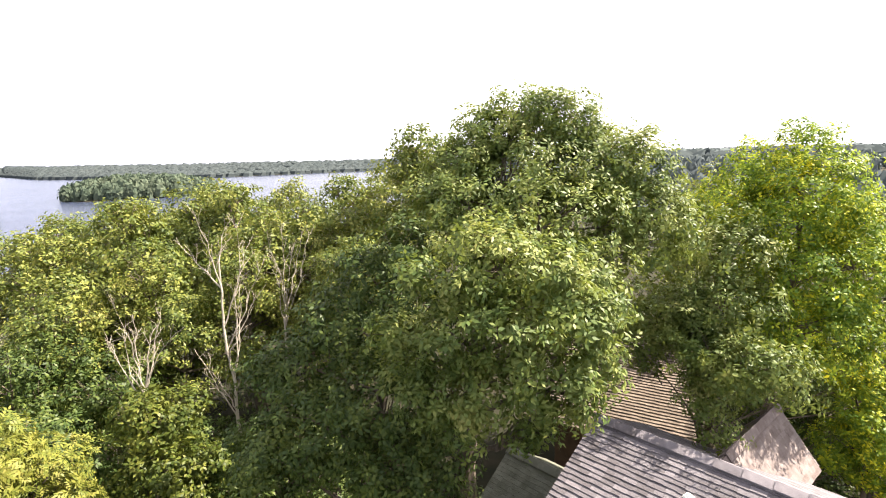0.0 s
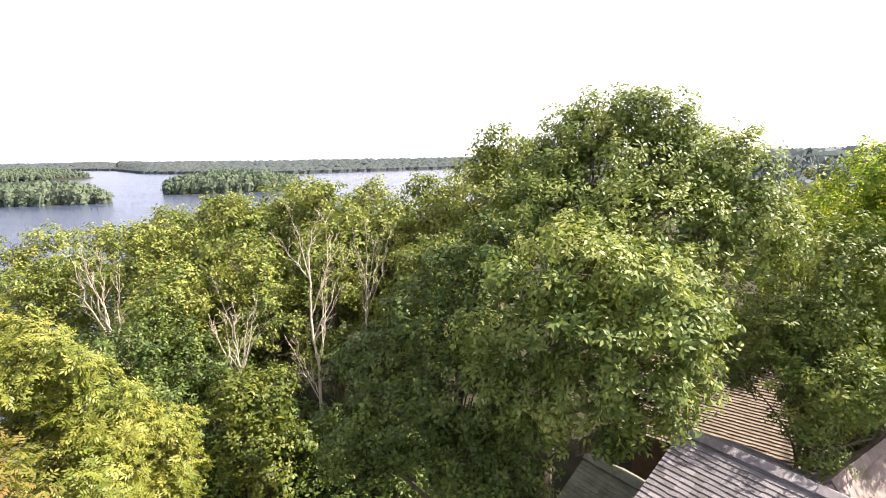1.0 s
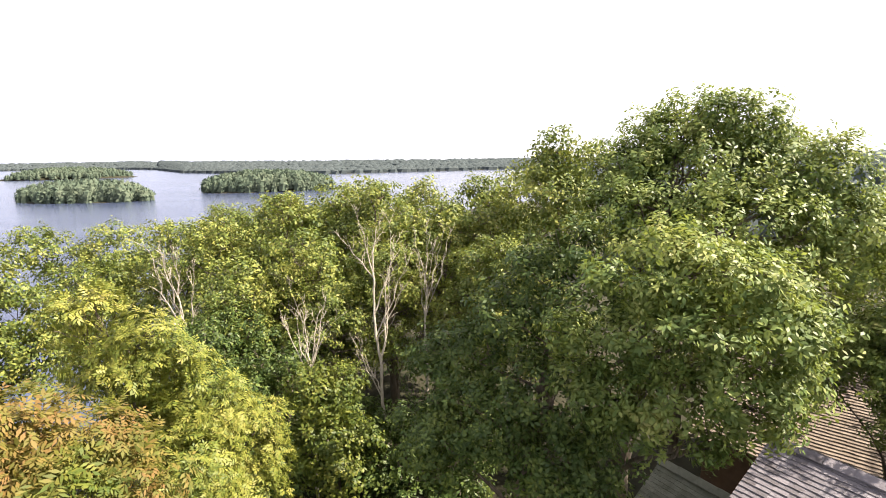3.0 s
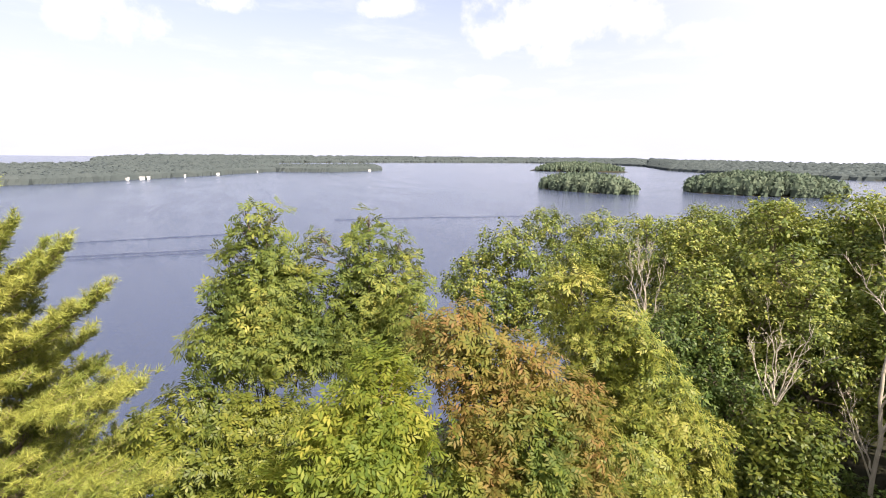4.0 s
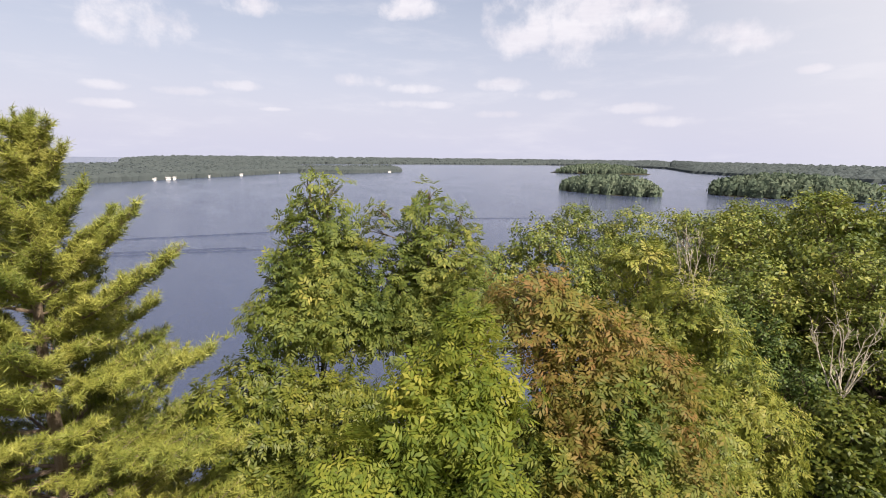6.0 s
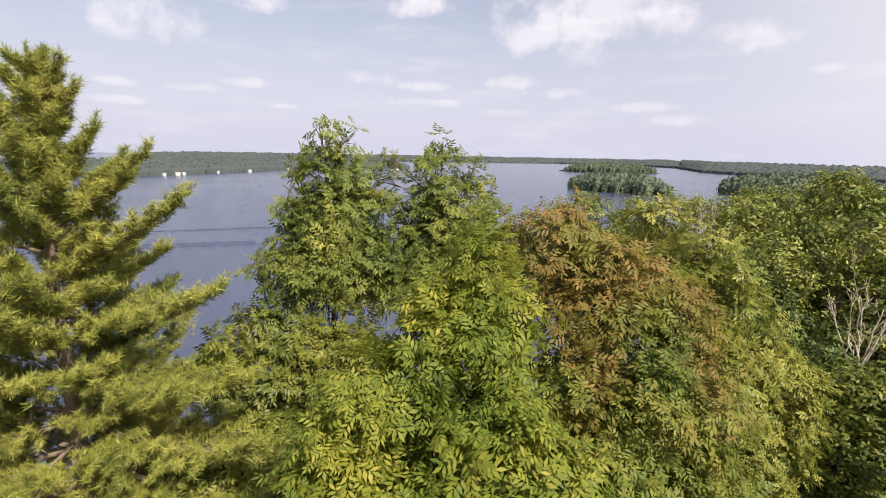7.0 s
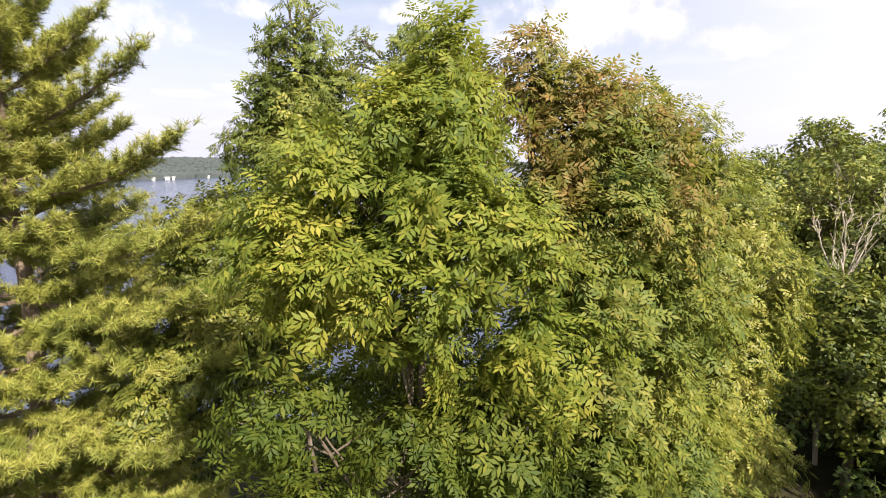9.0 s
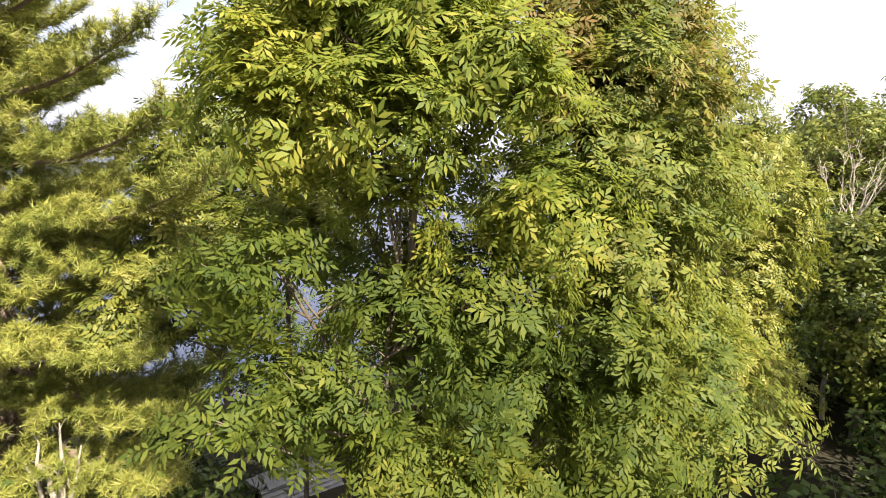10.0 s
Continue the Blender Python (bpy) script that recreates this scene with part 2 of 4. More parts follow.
def quads_mesh(name, Q, mat):
    """A mesh of loose flat leaves from an array n x corners x 3."""
    n, k = Q.shape[:2]
    me = bpy.data.meshes.new(name)
    me.vertices.add(k * n)
    me.vertices.foreach_set("co", np.ascontiguousarray(Q, np.float32).ravel())
    me.loops.add(k * n)
    me.loops.foreach_set("vertex_index", np.arange(k * n, dtype=np.int32))
    me.polygons.add(n)
    me.polygons.foreach_set("loop_start", np.arange(0, k * n, k, dtype=np.int32))
    me.materials.append(mat)
    me.update(calc_edges=True)
    return me


def part(name, me, parent, label="", kind=""):
    ob = new(name, me)
    ob.parent = parent
    return tagged(ob, label, kind=kind)


def thing(name, label, category, group="", at=(0, 0, 0), kind=""):
    ob = new(name)
    ob.empty_display_size = 0.2
    ob.location = at
    return tagged(ob, label, category, group, kind)


def tube(path, radii, sides=7):
    """Verts and faces of a tapering limb along a path."""
    path = [Vector(p) for p in path]
    vs, fs = [], []
    for i, p in enumerate(path):
        d = (path[min(i + 1, len(path) - 1)] - path[max(i - 1, 0)]).normalized()
        a = d.cross(Vector((0.31, 0.95, 0.11))).normalized()
        b = d.cross(a)
        for k in range(sides):
            t = 2 * math.pi * k / sides
            vs.append(p + (a * math.cos(t) + b * math.sin(t)) * radii[i])
    for i in range(len(path) - 1):
        for k in range(sides):
            k2 = (k + 1) % sides
            fs.append((i * sides + k, i * sides + k2, (i + 1) * sides + k2, (i + 1) * sides + k))
    n = len(path)
    fs.append(tuple(range(sides))[::-1])
    fs.append(tuple((n - 1) * sides + k for k in range(sides)))
    return vs, fs


def join(pieces):
    vs, fs = [], []
    for v, f in pieces:
        o = len(vs)
        vs += v
        fs += [tuple(i + o for i in g) for g in f]
    return vs, fs


def bent(rng, a, b, sag=0.12, n=6):
    """A path from a to b with a natural bend."""
    a, b = np.array(a, float), np.array(b, float)
    ln = np.linalg.norm(b - a)
    off = rng.normal(0, sag * ln * 0.5, 3)
    off[2] += sag * ln * 0.4
    return [tuple(a + (b - a) * t + off * 4 * t * (1 - t) * 0.6 + rng.normal(0, 0.012 * ln, 3) * (0 < t < 1)) for t in np.linspace(0, 1, n)]


# ---- leaves: shoots, each a spray of leaves round the local z axis ----
def diamond(base, d, side, ln, wd, bend):
    tip = base + d * ln + bend
    mid = base + d * ln * 0.45 + bend * 0.3
    return [base, mid + side * wd, tip, mid - side * wd]


def ash_shoot(rng, leaves=6, size=0.3, wide=1.0, lift=0.0):
    """Compound leaves: paired narrow leaflets along a drooping stalk."""
    out = []
    for k in range(leaves):
        az = 2 * math.pi * (k + rng.uniform(-0.3, 0.3)) / leaves
        up = rng.uniform(0.0, 0.9) + lift
        h = np.array((math.cos(az), math.sin(az), 0))
        L = size * rng.uniform(0.8, 1.2)
        droop = rng.uniform(0.08, 0.34)
        def spine(s):
            return h * L * s * math.cos(up) + np.array((0, 0, L * (s * math.sin(up) - droop * s * s)))
        s_ax = np.array((-math.sin(az), math.cos(az), 0))
        for s in (0.4, 0.62, 0.84):
            p = spine(s)
            tang = spine(s + 0.05) - spine(s - 0.05)
            tang = tang / np.linalg.norm(tang)
            for sg in (-1, 1):
                d = tang * 0.62 + s_ax * sg * 0.72 + np.array((0, 0, -0.14))
                d = d / np.linalg.norm(d)
                side = np.cross(d, np.cross(tang, s_ax))
                side = side / (np.linalg.norm(side) + 1e-6)
                out.append(diamond(p, d, side, L * 0.4 * rng.uniform(0.85, 1.15), L * 0.062 * wide, np.array((0, 0, -L * 0.07))))
        tang = spine(1.0) - spine(0.9)
        tang = tang / np.linalg.norm(tang)
        out.append(diamond(spine(0.93), tang, s_ax, L * 0.43, L * 0.066 * wide, np.array((0, 0, -L * 0.06))))
    return np.array(out)


def broad_shoot(rng, leaves=10, size=0.17, wide=0.3):
    """Simple broad leaves round a twig."""
    out = []
    for k in range(leaves):
        az = 2.4 * k + rng.uniform(-0.4, 0.4)
        h = np.array((math.cos(az), math.sin(az), rng.uniform(-0.5, 0.7)))
        h = h / np.linalg.norm(h)
        p = np.array((0, 0, 1.0)) * size * rng.uniform(-0.9, 0.7) + h * size * rng.uniform(0.15, 0.5)
        side = np.cross(h, np.array((0, 0, 1.0)) + rng.normal(0, 0.35, 3))
        side = side / np.linalg.norm(side)
        out.append(diamond(p, h, side, size * rng.uniform(0.8, 1.2), size * wide, np.array((0, 0, -size * 0.25))))
    return np.array(out)


def needle_tuft(rng, needles=19, size=0.108):
    """A brush of needles leaning forward along the twig."""
    out = []
    for k in range(needles):
        az, z = 2.4 * k, rng.uniform(0.05, 0.95)
        h = np.array((math.cos(az) * math.sqrt(1 - z * z), math.sin(az) * math.sqrt(1 - z * z), z))
        side = np.cross(h, rng.normal(0, 1, 3))
        side = side / np.linalg.norm(side)
        base = np.array((0, 0, rng.uniform(-0.06, 0.03)))
        out.append([base + side * size * 0.045, base + h * size * rng.uniform(0.75, 1.15), base - side * size * 0.045])
    return np.array(out)


def scatter(rng, shoots, centres, ways, scales):
    """Place shoots at centres, their z axis along ways, turned at random."""
    centres, ways, scales = np.asarray(centres, float), np.asarray(ways, float), np.asarray(scales, float)
    ways = ways / (np.linalg.norm(ways, axis=1, keepdims=True) + 1e-9)
    pick = rng.integers(0, len(shoots), len(centres))
    out = []
    for k, sh in enumerate(shoots):
        i = np.nonzero(pick == k)[0]
        if not len(i):
            continue
        z = ways[i]
        a = rng.normal(0, 1, (len(i), 3))
        x = np.cross(a, z)
        x /= np.linalg.norm(x, axis=1, keepdims=True) + 1e-9
        y = np.cross(z, x)
        M = np.stack((x, y, z), -1) * scales[i][:, None, None]
        q = np.einsum("nij,qcj->nqci", M, sh) + centres[i][:, None, None, :]
        out.append(q.reshape(-1, sh.shape[1], 3))
    return np.concatenate(out)


def crown_points(rng, lobes, density, clump=0.33, rise=0.55, spread=0.16, squash=0.85):
    """Shoot places over the outside of a crown of lobes: small uneven clumps with gaps between them."""
    L = np.array(lobes, float)
    cs, ws = [], []
    for x, y, z, r in L:
        area = 4 * math.pi * r * r
        n_cl = max(4, int(area / (clump * clump * 1.6)))
        d = rng.normal(0, 1, (n_cl, 3))
        d[:, 2] += 0.25
        d /= np.linalg.norm(d, axis=1, keepdims=True)
        reach = r * rng.uniform(0.58, 1.2, n_cl)
        c = np.array((x, y, z)) + d * reach[:, None] * (1, 1, squash)
        keep = np.ones(n_cl, bool)
        for x2, y2, z2, r2 in L:
            inside = np.linalg.norm((c - (x2, y2, z2)) / (1, 1, squash), axis=1) < r2 * 0.5
            keep &= ~inside | (rng.random(n_cl) < 0.25)
        c, d = c[keep], d[keep]
        per = max(1, int(round(density * area / max(n_cl, 1))))
        for p, w in zip(c, d):
            k = max(1, int(per * rng.uniform(0.6, 1.4)))
            o = rng.normal(0, 1, (k, 3)) * clump * 0.42
            o[:, 2] *= 0.7
            cs.append(p + o)
            ws.append(w + np.array((0, 0, rise)) + o * 1.2 + rng.normal(0, spread, (k, 3)))
    return np.concatenate(cs), np.concatenate(ws)


def ground_z(x, y):
    """Height of the wooded bank over the lake."""
    d = min(x + 60.0, 170.0 - y + max(0.0, x - 40.0) * 3.0)
    s = min(1.0, max(0.0, d / 52.0))
    s = s * s * (3 - 2 * s)
    z = -3.0 + 22.6 * s if d > -6 else -3.0
    far = max(0.0, math.hypot(max(0, x - 60), max(0, y - 60) * (x > 30)) - 40)
    return z + min(2.0, far * 0.006) * (d > 0) + 0.35 * math.sin(x * 0.23 + 1.0) * math.cos(y * 0.19) * s


def broadleaf(name, label, base, lobes, shoots, mat, seed, density=14, clump=0.33, trunk_r=0.16, bark=None, scale=(0.8, 1.2), group="", limbs=True, squash=0.85, rise=0.55):
    """A tree: trunk, a limb to each lobe of the crown, and the crown of leaves."""
    rng = np.random.default_rng(seed)
    bark = bark or BARK
    gz = ground_z(*base)
    top = max(lobes, key=lambda l: l[2])
    tr = thing(name, label, "tree", group, (base[0], base[1], gz))
    inv = Matrix.Translation((-base[0], -base[1], -gz))
    mean = np.mean([l[:3] for l in lobes], axis=0)
    low = min(l[2] - l[3] for l in lobes)
    fork_z = max(gz + 1.0, min(low + 0.6, mean[2] - 0.5))
    fork = (base[0] * 0.7 + mean[0] * 0.3, base[1] * 0.7 + mean[1] * 0.3, fork_z)
    path = bent(rng, (base[0], base[1], gz - 0.3), fork, 0.03) + bent(rng, fork, (top[0], top[1], top[2]), 0.05)[1:]
    rad = np.linspace(trunk_r, 0.012, len(path))
    v, f = tube(path, rad, 9)
    me = mesh_from(name + "_trunk", [inv @ Vector(p) for p in v], f, bark)
    part("trunk", me, tr)
    if limbs:
        for x, y, z, r in lobes:
            ks = [p for p in path if p[2] < z - 0.15 * r] or path[:2]
            start = ks[max(0, len(ks) - 1 - int(rng.integers(0, 2)))]
            r0 = float(np.interp(start[2], [path[0][2], path[-1][2]], [trunk_r, 0.02])) * 0.5
            main = tube(bent(rng, start, (x, y, z), 0.12), np.linspace(r0, 0.008, 6), 6)
            pieces = []
            for _ in range(5):
                d = rng.normal(0, 1, 3)
                d[2] = abs(d[2]) * 0.8
                d = d / np.linalg.norm(d) * r * 0.9
                s = np.array(start) + (np.array((x, y, z)) - np.array(start)) * rng.uniform(0.55, 0.95)
                pieces.append(tube(bent(rng, s, np.array((x, y, z)) + d, 0.1, 4), np.linspace(r0 * 0.35 + 0.004, 0.004, 4), 4))
            v, f = join(pieces)
            limb = part("limb", mesh_from("limb", [inv @ Vector(p) for p in main[0]], main[1], bark), tr)
            part("twig_spray", mesh_from("twig_spray", [inv @ Vector(p) for p in v], f, bark), limb, kind="stuff")
    c, w = crown_points(rng, lobes, density, clump, rise, squash=squash)
    Q = scatter(rng, shoots, c, w, rng.uniform(scale[0], scale[1], len(c)))
    ob = part("crown", quads_mesh(name + "_crown", Q, mat), tr)
    ob.matrix_parent_inverse = inv
    return tr


# ---- ground, lake, far shores ----
def spaced(near, step, far, grow):
    a, s, out = near, step, []
    x = 0.0
    while x < far:
        out.append(x)
        s = step if x < near else s * grow
        x += s
    out.append(far)
    return np.array(sorted([-v for v in out[1:]] + out))


gx, gy = spaced(70, 1.6, 4400, 1.22), spaced(70, 1.6, 4400, 1.22)
verts = [(x, y, ground_z(x, y)) for y in gy for x in gx]
nx = len(gx)
faces = [(j * nx + i, j * nx + i + 1, (j + 1) * nx + i + 1, (j + 1) * nx + i) for j in range(len(gy) - 1) for i in range(nx - 1)]
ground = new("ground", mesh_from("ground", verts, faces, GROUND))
tagged(ground, "forest floor of soil and leaf litter on a lake bank, darkened for shade", "ground", kind="structure")

water = new("water", mesh_from("water", [(-4600, -4600, 0), (400, -4600, 0), (400, 4600, 0), (-4600, 4600, 0)], [(0, 1, 2, 3)], WATER))
tagged(water, "wide rippled grey-blue lake under a pale sky", "lake", kind="structure")


def tree_blob(rng, conifer=False, n=48, patch=0.1):
    """A small far tree: a rough crown of leaf patches round a core."""
    out = []
    for k in range(n):
        t = rng.random()
        if conifer:
            z, r = 0.15 + 0.85 * t, 0.23 * (1 - t) + 0.015
        else:
            z = 0.1 + 0.9 * t
            r = 0.44 * math.sqrt(max(0.02, 1 - ((z - 0.52) / 0.5) ** 2))
        az = rng.uniform(0, 2 * math.pi)
        r *= rng.uniform(0.7, 1.1)
        c = np.array((math.cos(az) * r, math.sin(az) * r, z))
        d = np.array((math.cos(az), math.sin(az), rng.uniform(-0.3, 0.9)))
        d = d / np.linalg.norm(d)
        a = np.cross(d, rng.normal(0, 1, 3))
        a = a / np.linalg.norm(a)
        b = np.cross(d, a)
        s = patch * rng.uniform(0.7, 1.3)
        out.append([c + a * s, c + b * s, c - a * s, c - b * s])
    return np.array(out)


def dome(rng, seg=6, rings=3, wide=0.4, low=0.05):
    """A closed rough mound of facets."""
    grid = []
    for i in range(rings + 1):
        t = i / rings
        r = wide * math.cos(t * 1.45) ** 0.7
        grid.append([np.array((math.cos(2 * math.pi * k / seg + i * 0.4) * r, math.sin(2 * math.pi * k / seg + i * 0.4) * r, low + (0.95 - low) * math.sin(t * 1.5) ** 0.9)) * (1 + rng.normal(0, 0.07)) for k in range(seg)])
    return np.array([[grid[i][k], grid[i][(k + 1) % seg], grid[i + 1][(k + 1) % seg], grid[i + 1][k]] for i in range(rings) for k in range(seg)])


frng = np.random.default_rng(5)
BLOBS = [np.concatenate((dome(frng, 6, 3, 0.3), tree_blob(frng, False, 30, 0.1))) for _ in range(5)]
MOUNDS = [dome(frng, 6, 2, 1.25, -0.2) for _ in range(6)]
SPIRES = [np.concatenate((dome(frng, 5, 3, 0.2), tree_blob(frng, True, 30, 0.085))) for _ in range(3)]


def far_woods(name, label, places, heights, mat, seed, conifers=0.25, kind="stuff", forms=BLOBS):
    rng = np.random.default_rng(seed)
    places, heights = np.array(places), np.array(heights)
    up = np.tile((0, 0, 1.0), (len(places), 1)) + rng.normal(0, 0.02, (len(places), 3))
    tall = rng.random(len(places)) < conifers
    Q = [scatter(rng, forms, places[~tall], up[~tall], heights[~tall])]
    if tall.any():
        Q.append(scatter(rng, SPIRES, places[tall], up[tall], heights[tall] * 1.02))
    ob = new(name, quads_mesh(name, np.concatenate(Q), mat))
    return tagged(ob, label, "woods", kind=kind)


def island(label, a, b, width, height, count, seed, hill=3.0, mat=HAZED_FAR_LEAF):
    """A low wooded island: rocky rim, mounded ground, trees to the water's edge."""
    rng = np.random.default_rng(seed)
    a, b = np.array(a, float), np.array(b, float)
    mid, ax = (a + b) / 2, (b - a) / 2
    ln = np.linalg.norm(ax)
    ax /= ln
    pr = np.array((-ax[1], ax[0]))
    top = thing("island", label, "island", at=(mid[0], mid[1], 0))
    vs, fs = [], []
    rings, seg = 7, 40
    wob = [1 + 0.12 * math.sin(2 * k * 2 * math.pi / seg + seed) + 0.06 * math.sin(5 * k * 2 * math.pi / seg) for k in range(seg)]

    def hill_at(u):
        return -1.5 + (hill + 1.5) * max(0.0, 1 - u * u) ** 0.6

    for i in range(rings):
        u = (0, 0.35, 0.65, 0.85, 0.95, 0.99, 1.0)[i]
        for k in range(seg):
            t = 2 * math.pi * k / seg
            p = ax * math.cos(t) * ln * u * wob[k] + pr * math.sin(t) * width * u * wob[k]
            vs.append((p[0], p[1], hill_at(u)))
    for i in range(rings - 1):
        for k in range(seg):
            k2 = (k + 1) % seg
            fs.append((i * seg + k, (i + 1) * seg + k, (i + 1) * seg + k2, i * seg + k2))
    me = mesh_from("shore", vs, fs, GROUND)
    me.materials.append(ROCK)
    for p in me.polygons[-seg:]:
        p.material_index = 1
    part("shore", me, top, "dark ground with a pale rocky rim")
    pl, hs = [], []
    for _ in range(count):
        t, u = rng.uniform(0, 2 * math.pi), math.sqrt(rng.random()) * 0.97
        p = ax * math.cos(t) * ln * u + pr * math.sin(t) * width * u
        pl.append((p[0], p[1], hill_at(u) - 0.6))
        hs.append(height * rng.uniform(0.62, 1.05) * (0.72 + 0.28 * (1 - u * u)))
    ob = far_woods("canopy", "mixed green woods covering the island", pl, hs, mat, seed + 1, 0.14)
    del ob["category"]
    ob.parent = top
    return top


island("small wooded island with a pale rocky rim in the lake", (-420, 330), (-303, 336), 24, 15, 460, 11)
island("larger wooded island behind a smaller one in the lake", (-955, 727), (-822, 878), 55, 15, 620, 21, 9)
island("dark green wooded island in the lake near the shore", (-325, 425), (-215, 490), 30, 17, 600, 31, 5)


def shore(label, points, depth, height, hills, count, seed, mat):
    """A far wooded shore: land behind a waterline of points, woods over it."""
    rng = np.random.default_rng(seed)
    P = np.array(points, float)
    seg = np.linalg.norm(np.diff(P, axis=0), axis=1)
    cum = np.concatenate(([0], np.cumsum(seg)))
    eye = np.array((0.0, 0.0))
    vs, fs = [], []
    n = 60
    for i in range(n):
        s = cum[-1] * i / (n - 1)
        p = np.array((np.interp(s, cum, P[:, 0]), np.interp(s, cum, P[:, 1])))
        out = (p - eye) / np.linalg.norm(p - eye)
        hill = hills[0] + (hills[1] - hills[0]) * s / cum[-1]
        taper = min(1.0, (n - 1 - i) / 6, (i + 0.4) / 3)
        for j, (u, z) in enumerate(((-0.02, -2.0), (0.0, 0.5), (0.4, hill * 0.6), (1.0, hill))):
            q = p + out * depth * u
            vs.append((q[0], q[1], z * (taper if j > 1 else 1)))
    for i in range(n - 1):
        for j in range(3):
            fs.append((i * 4 + j, i * 4 + j + 1, (i + 1) * 4 + j + 1, (i + 1) * 4 + j))
    land = new("far_shore", mesh_from("far_shore", vs, fs, GROUND))
    tagged(land, label, "shore", kind="structure")
    pl, hs = [], []
    for _ in range(count):
        s, u = rng.random() * cum[-1], rng.random() ** 1.6
        p = np.array((np.interp(s, cum, P[:, 0]), np.interp(s, cum, P[:, 1])))
        out = (p - eye) / np.linalg.norm(p - eye)
        hill = hills[0] + (hills[1] - hills[0]) * s / cum[-1]
        taper = min(1.0, (cum[-1] - s) / cum[-1] * 10, (s / cum[-1] + 0.01) * 20)
        q = p + out * depth * (0.01 + 0.97 * u)
        pl.append((q[0], q[1], np.interp(u, (0, 0.4, 1), (0.4, hill * 0.6, hill)) * taper - 0.5))
        hs.append(height * rng.uniform(0.88, 1.06))
    far_woods("far_woods", "hazy green woods along a far lake shore", pl, hs, mat, seed + 1, 0.03, forms=MOUNDS)


shore("low far lake shore with hazy woods and white cottages", [(-470, -420), (-540, -200), (-600, -110), (-690, -40), (-800, 40), (-960, 150)], 420, 8.5, (1, 14), 4200, 41, HAZED_HILL_LEAF)
shore("narrow wooded point of land reaching into the lake", [(-930, 150), (-900, 230), (-985, 350)], 90, 10, (4, 4), 600, 43, HAZED_HILL_LEAF)
shore("distant low hazy shore across the lake", [(-1500, -200), (-1900, 350), (-2150, 900), (-2250, 1650), (-1700, 1750), (-1200, 1500)], 900, 12, (16, 26), 3600, 45, HAZED_HILL_LEAF)
shore("hazy far shore beyond the islands", [(-1350, 1560), (-900, 1130), (-640, 1000), (-420, 960), (-160, 1150), (160, 1330), (500, 1250)], 600, 10, (26, 12), 4200, 47, HAZED_HILL_LEAF)

# woods on the near land beyond the house
wrng = np.random.default_rng(61)
pl, hs = [], []
for _ in range(420):
    x, y = wrng.uniform(5, 230), wrng.uniform(34, 270)
    if 34 + abs(x) * 0.1 < y and math.hypot(x, y) < 290:
        pl.append((x, y, ground_z(x, y) - 0.5))
        hs.append(7.5 * wrng.uniform(0.7, 1.1))
far_woods("woodland", "woods on the land behind the house", pl, hs, HAZED_HILL_LEAF, 64, 0.35)
pl, hs = [], []
for _ in range(2000):
    x, y = wrng.uniform(25, 900), wrng.uniform(60, 1000)
    if math.hypot(x, y) < 260:
        continue
    pl.append((x, y, ground_z(x, y) - 0.5))
    hs.append(9 * wrng.uniform(0.7, 1.15))
far_woods("far_woods", "hazy wooded hill on the land behind the house", pl, hs, HAZED_HILL_LEAF, 62, 0.25, forms=MOUNDS)


def cottage(x, y, w, d, h, turn):
    top = thing("cottage", "small white lakeside cottage on a far shore", "house", "cottages on the far shore", (x, y, -0.6))
    top.rotation_euler = (0, 0, turn)
    bm = bmesh.new()
    bmesh.ops.create_cube(bm, size=1.0, matrix=Matrix.Translation((0, 0, h / 2)) @ Matrix.Diagonal((w, d, h, 1)))
    me = bpy.data.meshes.new("walls")
    bm.to_mesh(me)
    bm.free()
    me.materials.append(WHITE_PAINT)
    part("wall", me, top)
    o = 0.5
    r = [(-w / 2 - o, -d / 2 - o, h - 0.2), (w / 2 + o, -d / 2 - o, h - 0.2), (w / 2 + o, d / 2 + o, h - 0.2), (-w / 2 - o, d / 2 + o, h - 0.2), (-w / 2 - o, 0, h + d * 0.4), (w / 2 + o, 0, h + d * 0.4)]
    part("roof", mesh_from("roof", r, [(0, 1, 5, 4), (2, 3, 4, 5), (0, 4, 3), (1, 2, 5), (0, 3, 2, 1)], SLATE), top, "grey pitched roof")


for x, y, w in ((-656, -59, 6), (-672, -46, 8), (-680, -40, 5), (-732, -3, 6), (-791, 40, 7), (-885, 103, 9), (-932, 135, 6), (-950, 322, 9)):
    cottage(x, y, w * 0.6, 3.5, 2.4, math.atan2(y, x) + math.pi / 2)


def wake(points, half, label):
    """A low ridge of turned water left by a boat."""
    vs, fs = [], []
    n = 40
    P = np.array(points, float)
    for i in range(n):
        t = i / (n - 1) * (len(P) - 1)
        p = [np.interp(t, range(len(P)), P[:, k]) for k in (0, 1)]
        w = half * (0.5 + 0.5 * math.sin(i * 1.7) ** 2)
        z = 0.22 + 0.1 * math.sin(i * 2.3)
        vs += [(p[0] - w, p[1], 0.005), (p[0], p[1] + 0.2, z), (p[0] + w, p[1], 0.005)]
    for i in range(n - 1):
        for k in (0, 1):
            fs.append((i * 3 + k, i * 3 + k + 1, i * 3 + k + 4, i * 3 + k + 3))
    ob = new("boat_wake", mesh_from("boat_wake", vs, fs, WAKE))
    return tagged(ob, label, "wake", "boat wakes", "stuff")


wake([(-176, -60), (-172, -30), (-168, 12)], 1.6, "dark line of a boat wake on the lake")
wake([(-181, -60), (-177, -30), (-173, 8)], 1.2, "thin dark line of a boat wake on the lake")
wake([(-232, 60), (-226, 100), (-210, 158)], 1.2, "faint wake across the lake")
